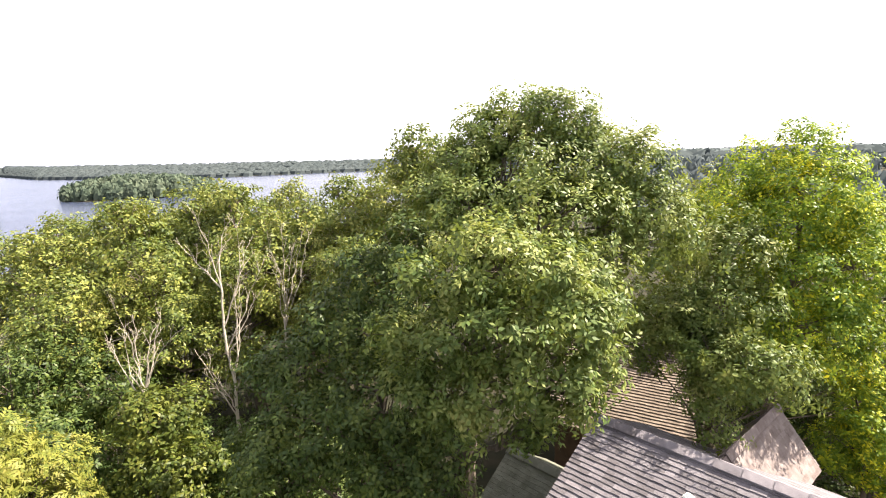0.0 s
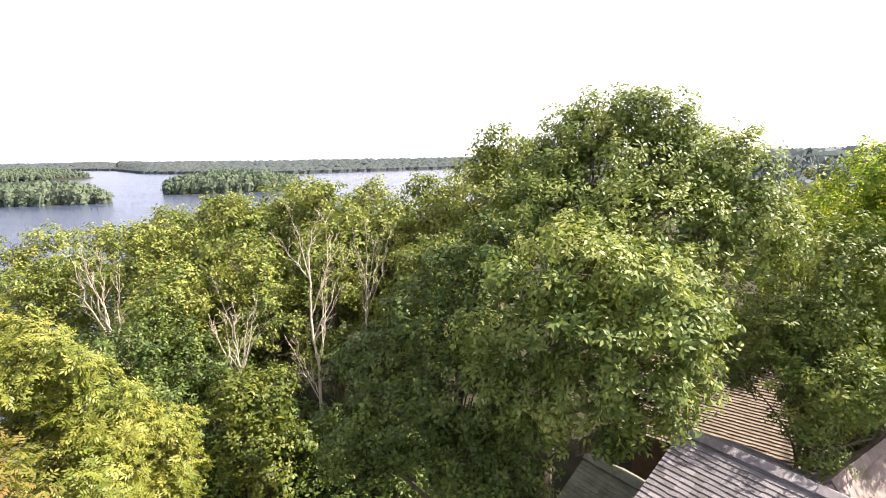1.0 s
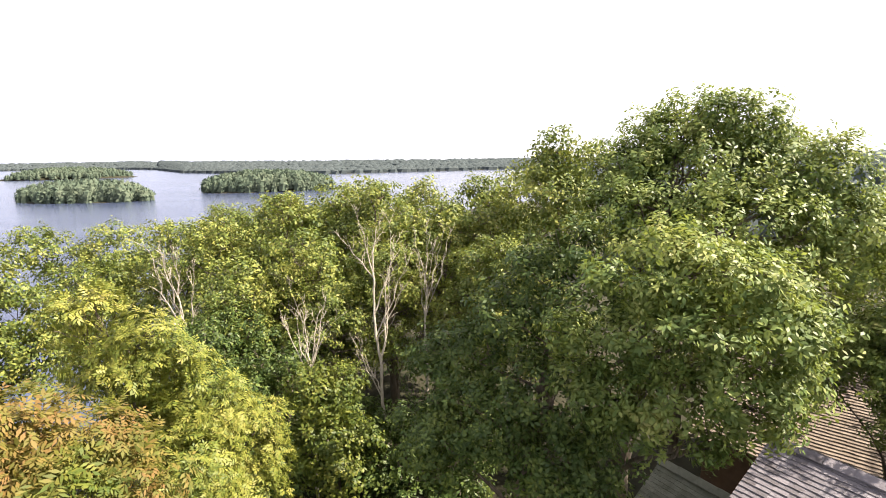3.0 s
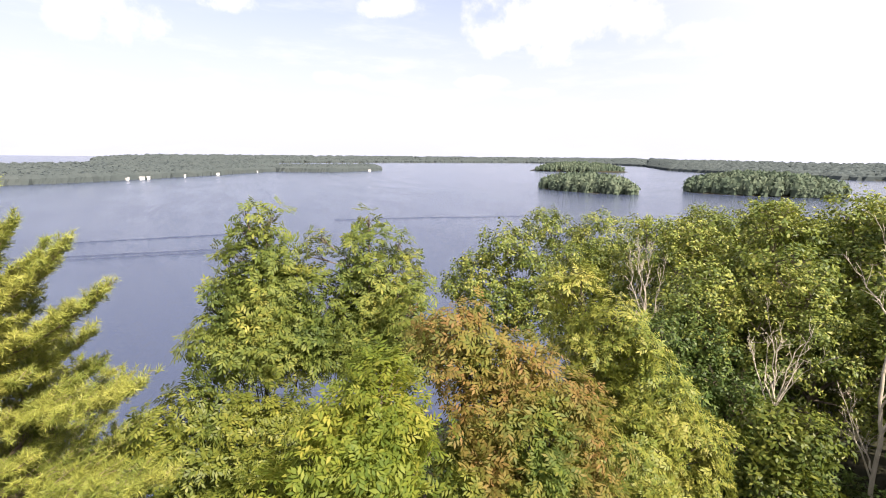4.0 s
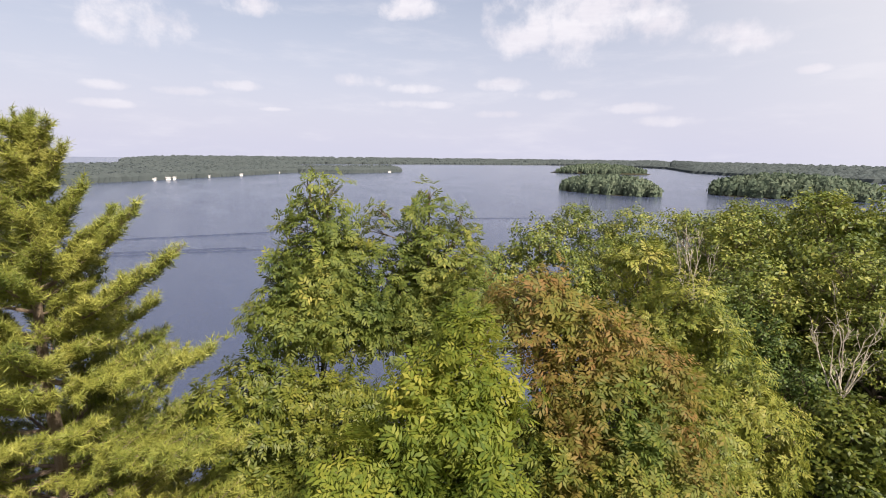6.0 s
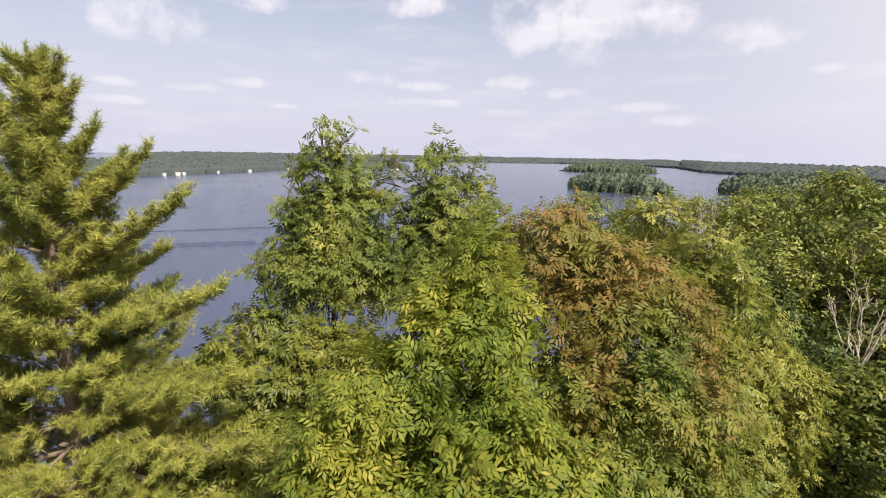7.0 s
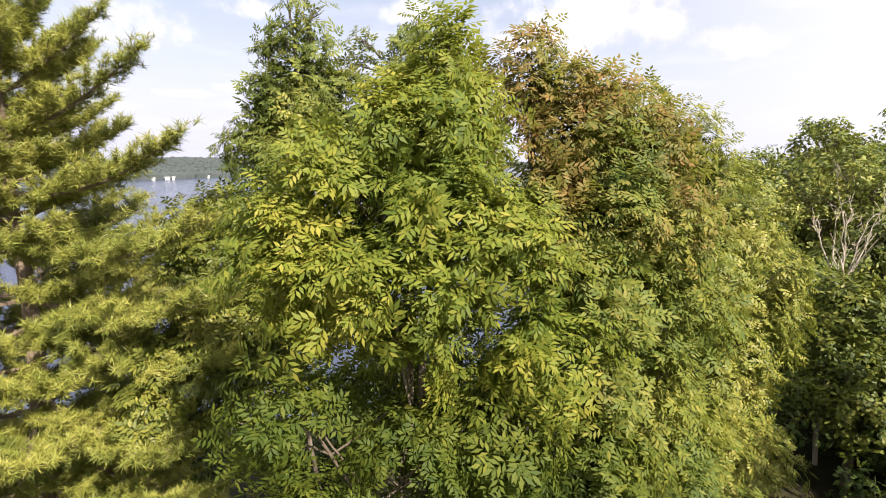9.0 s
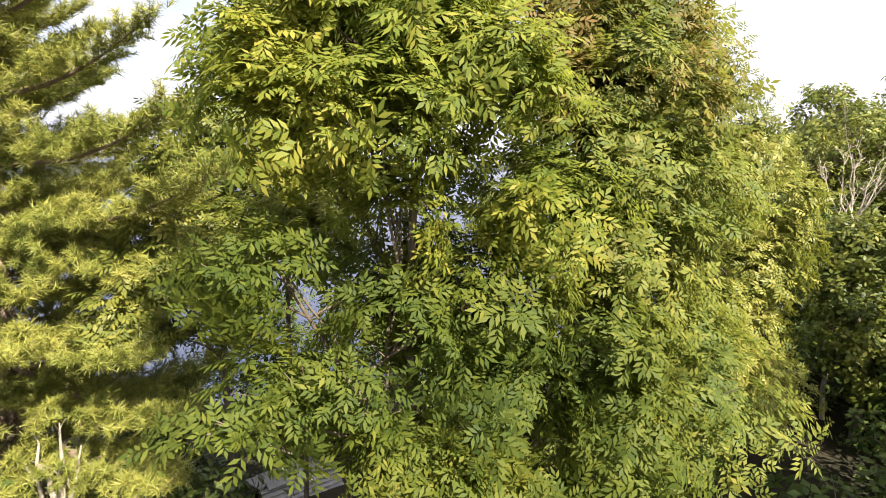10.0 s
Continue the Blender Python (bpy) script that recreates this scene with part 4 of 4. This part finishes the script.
def wood_lobes(rng, x, y, top, r):
    """Lobes of an ordinary woodland crown: a domed heap of many small clumps."""
    out = [(x, y, top - r * 0.36, r * 0.38)]
    for ring, (n, q, dz) in enumerate(((5, 0.42, 0.5), (8, 0.72, 1.05), (8, 0.85, 1.75), (4, 0.6, 2.5))):
        for k in range(n):
            a = 2 * math.pi * (k + 0.5 * ring) / n + rng.uniform(-0.35, 0.35)
            w = q * r * rng.uniform(0.8, 1.15)
            out.append((x + math.cos(a) * w, y + math.sin(a) * w, top - r * (dz + rng.uniform(-0.3, 0.3)), r * rng.uniform(0.28, 0.44)))
    return out


FOREST = [(-21.6, 24.1, 26.8, 2.6), (-17.2, 21.5, 27.2, 2.3), (-16.3, 24.1, 27.3, 2.3), (-12.6, 21.4, 28.3, 2.0), (-10.6, 22.5, 28.8, 2.1), (-13.6, 23.0, 27.3, 2.2), (-13.9, 26.5, 28.0, 2.3), (-11.2, 26.0, 28.7, 2.3),
          (-8.5, 21.4, 29.1, 2.0), (-7.8, 25.8, 29.0, 2.4), (-3.6, 20.5, 29.1, 1.9), (-3.4, 18.8, 28.5, 1.6), (-7.4, 18.6, 28.0, 1.6), (-9.8, 16.0, 26.9, 1.5), (-2.9, 15.4, 27.6, 1.5), (-21.0, 27.5, 27.3, 2.6), (-17.9, 28.5, 27.8, 2.6),
          (-13.1, 20.2, 28.6, 1.3), (-2.0, 14.8, 27.5, 1.6), (-5.5, 19.4, 28.6, 1.8), (3.5, 17.5, 28.6, 2.2), (9.5, 16.5, 29.2, 2.6), (12.5, 13.0, 29.0, 2.4), (-25.5, 22.3, 24.8, 2.8),
          (-9.5, 10.2, 24.6, 1.6), (-11.7, 11.9, 25.3, 1.6), (-2.0, 26.0, 29.4, 2.4), (-11.6, 14.6, 26.0, 1.6), (-13.8, 17.0, 26.3, 1.8), (-12.2, 15.9, 26.4, 1.5), (-10.4, 17.4, 27.4, 1.7),
          (-7.0, 17.2, 26.9, 1.7), (-5.4, 18.2, 27.2, 1.6), (-8.8, 15.4, 25.7, 1.5), (-5.0, 12.2, 22.9, 1.3), (-3.7, 12.7, 23.7, 1.3), (-9.4, 12.9, 24.3, 1.4), (-11.2, 13.6, 25.2, 1.5), (-6.9, 13.4, 22.6, 1.3)]
for i, (x, y, top, r) in enumerate(FOREST):
    rng = np.random.default_rng(500 + i)
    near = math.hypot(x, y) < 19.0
    # Low near trees take the leaf darkened to stand in for shade.
    broadleaf("maple_tree" if i % 2 else "oak_tree", "woodland tree with dense mid-green leaves", (x, y), wood_lobes(rng, x, y, top, r), BROAD if near else BROAD_BIG, SHADED_LEAF if top < 25.5 and near else WOOD_LEAF, 600 + i, 13 if near else 6.5, 0.38 if near else 0.42, 0.18, group="woodland trees", scale=(1.05, 1.5) if near else (0.85, 1.3))


def pine(name, label, base, top_z, low_z, seed, long_boughs, clear):
    """A white pine: whorls of boughs that sweep up at their ends, each a plume of twigs set with needle brushes; long_boughs: height and tip of each; clear: the side they hold."""
    rng = np.random.default_rng(seed)
    gz = ground_z(*base)
    tr = thing(name, label, "tree", at=(base[0], base[1], gz))
    inv = Matrix.Translation((-base[0], -base[1], -gz))
    zs = np.linspace(gz - 0.2, top_z, 14)
    v, f = tube([(base[0] + 0.03 * math.sin(z), base[1] + 0.03 * math.cos(z * 1.3), z) for z in zs], np.linspace(0.2, 0.014, 14), 10)
    part("trunk", mesh_from("pine_trunk", [inv @ Vector(p) for p in v], f, PINE_BARK), tr)
    cs, ws = [], []

    def bough(z0, tip, wide):
        s0, tip = np.array((base[0], base[1], z0)), np.array(tip, float)
        L = float(np.linalg.norm(tip - s0))
        us = np.linspace(0, 1, 8)
        kink = rng.normal(0, 0.03 * L, 3)
        pts = np.array([s0 + (tip - s0) * u + (kink + np.array((0, 0, -0.16 * L))) * 4 * u * (1 - u) * 0.5 for u in us])
        pieces = [tube([tuple(p) for p in pts], np.linspace(0.012 + 0.011 * L, 0.005, 8), 5)]
        n = int(L / 0.075) + 3
        for k in range(n):
            u = 0.16 + 0.84 * (k + rng.uniform(0, 0.8)) / n
            c = np.array([np.interp(u, us, pts[:, i]) for i in range(3)])
            fw = np.array([np.interp(min(1, u + 0.1), us, pts[:, i]) - np.interp(u - 0.1, us, pts[:, i]) for i in range(3)])
            fw /= np.linalg.norm(fw)
            side = np.cross(fw, (0, 0, 1.0))
            side /= np.linalg.norm(side) + 1e-6
            for sg in (-1, 1):
                d = fw * rng.uniform(0.55, 1.0) + side * sg * rng.uniform(0.35, 0.9) + np.array((0, 0, rng.uniform(-0.05, 0.75)))
                d /= np.linalg.norm(d)
                w = (wide * (1.0 - 0.72 * u ** 1.5) + 0.08) * rng.uniform(0.35, 1.0)
                pieces.append(tube([tuple(c), tuple(c + d * w)], (0.006, 0.003), 3))
                m = max(2, int(w / 0.06))
                for j in range(m):
                    q = (j + 1) / m
                    if q < 0.3:
                        continue
                    cs.append(c + d * w * q + rng.normal(0, 0.025, 3))
                    ws.append(d + np.array((0, 0, 0.45)) + rng.normal(0, 0.3, 3))
        for q in np.linspace(0.75, 1.0, 6):
            cs.append(np.array([np.interp(q, us, pts[:, i]) for i in range(3)]))
            ws.append(tip - pts[-3] + rng.normal(0, 0.1, 3))
        v, f = join(pieces)
        part("bough", mesh_from("bough", [inv @ Vector(p) for p in v], f, PINE_BARK), tr)

    for z0, tip in long_boughs:
        bough(z0, tip, float(np.interp(top_z - z0, (0, 2, 4, 6), (0.15, 0.45, 0.8, 1.15))))
    z, turn = low_z, 0.4
    while z < top_z - 0.2:
        b = top_z - z
        whorl = 5 if b < 3 else 7
        for k in range(whorl):
            az = turn + 2 * math.pi * k / whorl + rng.uniform(-0.3, 0.3)
            off = abs((az - clear + math.pi) % (2 * math.pi) - math.pi)
            L = float(np.interp(b, (0, 0.8, 1.7, 2.4, 3.4, 4.65, 5.6, 6.3, 9), (0.12, 0.4, 0.75, 1.2, 1.7, 2.2, 2.7, 3.1, 3.6))) * rng.uniform(0.75, 1.1) * float(np.interp(off, (0.3, 0.9), (0.45, 1)))
            rise = float(np.interp(b, (0, 2.4, 3.4, 4.65, 5.6, 9), (1.1, 0.75, 0.6, 0.4, 0.25, 0.0))) + rng.uniform(-0.1, 0.1)
            z0 = z + rng.uniform(-0.1, 0.1)
            bough(z0, (base[0] + math.cos(az) * L, base[1] + math.sin(az) * L, z0 + L * rise), float(np.interp(b, (0, 2, 4, 6), (0.14, 0.38, 0.7, 1.1))))
        z += float(np.interp(b, (0, 3, 5, 9), (0.28, 0.42, 0.58, 0.66)))
        turn += 0.75
    for zz in np.linspace(top_z - 0.6, top_z + 0.05, 12):
        cs.append(np.array((base[0], base[1], zz)))
        ws.append(np.array((0, 0, 1.0)) + rng.normal(0, 0.4, 3))
    Q = scatter(rng, TUFTS, cs, ws, rng.uniform(0.85, 1.3, len(cs)))
    ob = part("needles", quads_mesh("pine_needles", Q, PINE), tr)
    ob.matrix_parent_inverse = inv
    return tr


pine("pine_tree", "tall white pine with soft yellow-green needles and upswept boughs", (-11.0, -3.6), 30.15, 20.8, 201,
     [(29.46, (-11.02, -3.41, 30.13)), (29.18, (-10.71, -3.16, 30.02)), (28.87, (-10.8, -3.02, 29.66)), (28.16, (-10.83, -2.86, 29.09)), (27.84, (-11.07, -2.57, 28.69)), (27.53, (-10.57, -2.2, 28.76)), (26.9, (-9.88, -1.69, 28.17)), (26.11, (-9.01, -1.29, 26.99)), (25.32, (-8.34, -1.03, 25.91)), (24.54, (-7.82, -0.73, 25.16)), (24.15, (-8.44, -0.94, 24.05)), (22.95, (-8.12, -1.59, 23.05)), (22.24, (-7.98, -1.12, 22.34)), (21.48, (-7.74, -1.35, 21.68))], 1.0)


def bare_tree(label, stem, limbs, seed, r=0.09, twigs=14, reach=0.55, bend=0.1):
    """A dead tree: pale stem through the given places, limbs from a height on it to their tips, fine twigs."""
    rng = np.random.default_rng(seed)
    base = stem[0]
    gz = ground_z(*base[:2])
    tr = thing("dead_tree", label, "tree", "bare dead trees", (base[0], base[1], gz))
    inv = Matrix.Translation((-base[0], -base[1], -gz))
    pts = [(base[0], base[1], gz - 0.2)] + [tuple(p) for p in stem[1:]]
    full = []
    for p, q in zip(pts, pts[1:]):
        full += bent(rng, p, q, 0.03, 5)[:-1]
    full.append(pts[-1])
    v, f = tube(full, np.linspace(r, r * 0.42, len(full)), 9)
    part("trunk", mesh_from("dead_trunk", [inv @ Vector(p) for p in v], f, DEAD), tr)
    F = np.array(full)
    for z0, tip in limbs:
        s = np.array([np.interp(z0, F[:, 2], F[:, i]) for i in range(3)])
        tip = np.array(tip, float)
        path = bent(rng, s, tip, bend, 9)
        ln = float(np.linalg.norm(tip - s))
        main = tube(path, r * 0.42 * np.linspace(1, 0.2, 9) ** 1.3, 7)
        pieces = []
        for _ in range(twigs):
            u = int(rng.integers(2, 9))
            d = rng.normal(0, 1, 3)
            d = d / np.linalg.norm(d) + (tip - s) / ln * 1.5 + np.array((0, 0, 0.35))
            e = np.array(path[u]) + d / np.linalg.norm(d) * rng.uniform(0.3, 1.0) * reach
            p2 = bent(rng, path[u], e, 0.12, 5)
            pieces.append(tube(p2, np.linspace(0.009, 0.0035, 5), 4))
            for j in (2, 3):
                d2 = rng.normal(0, 1, 3) + d * 0.8
                e2 = np.array(p2[j]) + d2 / np.linalg.norm(d2) * rng.uniform(0.12, 0.3)
                pieces.append(tube(bent(rng, p2[j], e2, 0.1, 3), (0.005, 0.004, 0.0025), 3))
        v, f = join(pieces)
        limb = part("limb", mesh_from("dead_limb", [inv @ Vector(p) for p in main[0]], main[1], DEAD), tr)
        part("twig_spray", mesh_from("dead_twigs", [inv @ Vector(p) for p in v], f, DEAD), limb, kind="stuff")
    return tr


bare_tree("tall dead tree with pale bare forked limbs", [(-5.75, 13.54), (-6.06, 13.73, 20.94), (-6.36, 13.91, 22.16), (-6.41, 14.13, 23.35), (-6.63, 14.28, 24.3), (-6.74, 14.54, 25.77), (-6.8, 14.76, 26.93)],
          [(22.16, (-7.24, 13.88, 24.32)), (22.55, (-7.07, 14.28, 23.55)), (26.13, (-7.31, 14.66, 28.44)), (26.84, (-6.69, 15.19, 28.03)), (26.22, (-7.97, 14.98, 27.44)), (23.45, (-6.26, 14.82, 26.27)), (23.54, (-6.27, 15.04, 27.99)), (24.16, (-5.85, 15.0, 25.82)), (24.34, (-5.8, 15.25, 26.54)), (25.05, (-6.09, 15.15, 27.33))], 301, 0.066, 9, 0.65, 0.05)
bare_tree("small dead tree with bare stems fanned out like a broom", [(-7.66, 11.74), (-7.74, 11.89, 23.45), (-7.86, 12.0, 24.13)],
          [(23.92, (-8.3, 12.06, 26.44)), (23.84, (-8.95, 12.45, 25.76)), (24.03, (-7.73, 12.55, 25.84)), (23.97, (-7.08, 12.18, 25.54)), (24.03, (-8.2, 12.65, 26.19)), (24.00, (-8.27, 12.24, 25.73)), (23.97, (-7.61, 12.79, 25.91))], 303, 0.055, 7, 0.5)
bare_tree("dead tree with fine grey bare twigs", [(-5.38, 15.76), (-5.37, 15.92, 23.77), (-5.4, 16.07, 24.59)],
          [(24.45, (-5.38, 16.36, 27.72)), (24.35, (-4.91, 16.95, 27.19)), (24.39, (-4.61, 16.93, 27.41)), (24.43, (-5.77, 16.29, 27.13)), (24.39, (-5.21, 16.83, 26.83)), (24.45, (-5.63, 16.36, 26.31))], 305, 0.06, 9, 0.6)
bare_tree("bare grey tree before the dark woods", [(-12.4, 13.0), (-12.6, 13.05, 23.6), (-12.9, 13.1, 24.9)],
          [(24.6, (-13.5, 12.8, 27.3)), (24.8, (-12.98, 13.25, 27.2)), (24.8, (-13.27, 13.0, 27.6)), (24.3, (-12.3, 13.2, 26.6)), (24.5, (-13.0, 12.8, 27.0))], 307, 0.075, 12, 0.6)
bare_tree("short pale snag with broken stems beside the pine", [(-9.2, -2.75), (-9.2, -2.72, 20.4), (-9.15, -2.7, 20.9)],
          [(20.2, (-9.3, -2.95, 21.9)), (20.5, (-9.15, -2.62, 22.0)), (20.3, (-9.05, -2.4, 21.7)), (20.1, (-9.4, -3.1, 21.5))], 309, 0.16, 2, 0.25, 0.03)


# ---- undergrowth on the bank ----
def bush(base, r, seed, mat, label, leaves=None, density=6.5):
    rng = np.random.default_rng(seed)
    gz = ground_z(*base)
    lobes = [(base[0] + rng.uniform(-0.6, 0.6) * r, base[1] + rng.uniform(-0.6, 0.6) * r, gz + r * rng.uniform(0.3, 1.2), r * rng.uniform(0.4, 0.6)) for _ in range(6)]
    return broadleaf("bush", label, base, lobes, leaves or BROAD_BIG, mat, seed, density, 0.36, 0.03, group="undergrowth bushes")


# Bushes all wear the shade-darkened leaf, so the bank stays dim.
for i, (x, y, r) in enumerate([(13.5, 17.5, 2.5), (12.0, 16.0, 2.2), (15.0, 17.0, 2.5), (11.5, 14.5, 2.0), (13.5, 15.0, 2.2), (16.0, 20.0, 2.8), (8.5, 10.6, 1.5), (9.6, 11.6, 1.5), (7.6, 12.0, 1.4), (9.4, 9.2, 1.4), (10.5, 10.2, 1.6), (0.4, 8.0, 1.0), (-0.8, 7.4, 1.1), (-2.0, 6.6, 1.2), (-8.5, -3.2, 1.3), (-7.6, -1.8, 1.1), (-9.8, -1.0, 1.3), (-12.8, -2.2, 1.6), (-13.0, 1.2, 1.5), (-9.0, 3.4, 1.4), (-11.8, 4.4, 1.6), (-4.6, 4.6, 1.2), (-4.0, 6.4, 1.3), (-5.2, 9.6, 1.3), (-8.6, 8.6, 1.6),
                               (-3.0, 7.6, 1.1), (-6.2, 12.4, 1.4), (-13.5, 6.0, 1.8), (-16.5, 9.5, 2.0), (-15.5, 3.0, 2.0), (-14.0, -5.0, 2.0), (-18.0, 0.0, 2.4), (-3.2, 11.4, 1.2), (-17.5, 5.5, 2.3)]):
    bush((x, y), r, 800 + i, SHADED_LEAF, "low leafy bush on the shaded bank")

bush((-4.4, 5.2), 1.1, 870, SHADED_LEAF, "leafy bush beside the ash trees, leaves darkened for shade", BROAD, 34)


def boulder(place, size, seed):
    """A weathered block of stone with broken faces."""
    rng = np.random.default_rng(seed)
    bm = bmesh.new()
    bmesh.ops.create_icosphere(bm, subdivisions=3, radius=1.0)
    for v in bm.verts:
        n1 = noise.noise(v.co * 1.3 + Vector((seed, 0, 0))) * 0.45 + noise.noise(v.co * 3.1 + Vector((0, seed, 0))) * 0.18
        v.co *= 1 + n1
        v.co.x, v.co.y, v.co.z = v.co.x * size[0], v.co.y * size[1], v.co.z * size[2]
    me = bpy.data.meshes.new("boulder")
    bm.to_mesh(me)
    bm.free()
    me.materials.append(ROCK)
    ob = new("boulder", me)
    ob.location = place
    return tagged(ob, "pale pinkish rock face showing between the trees", "rock")


boulder((-15.1, 15.5, 21.9), (0.42, 0.42, 2.0), 9)
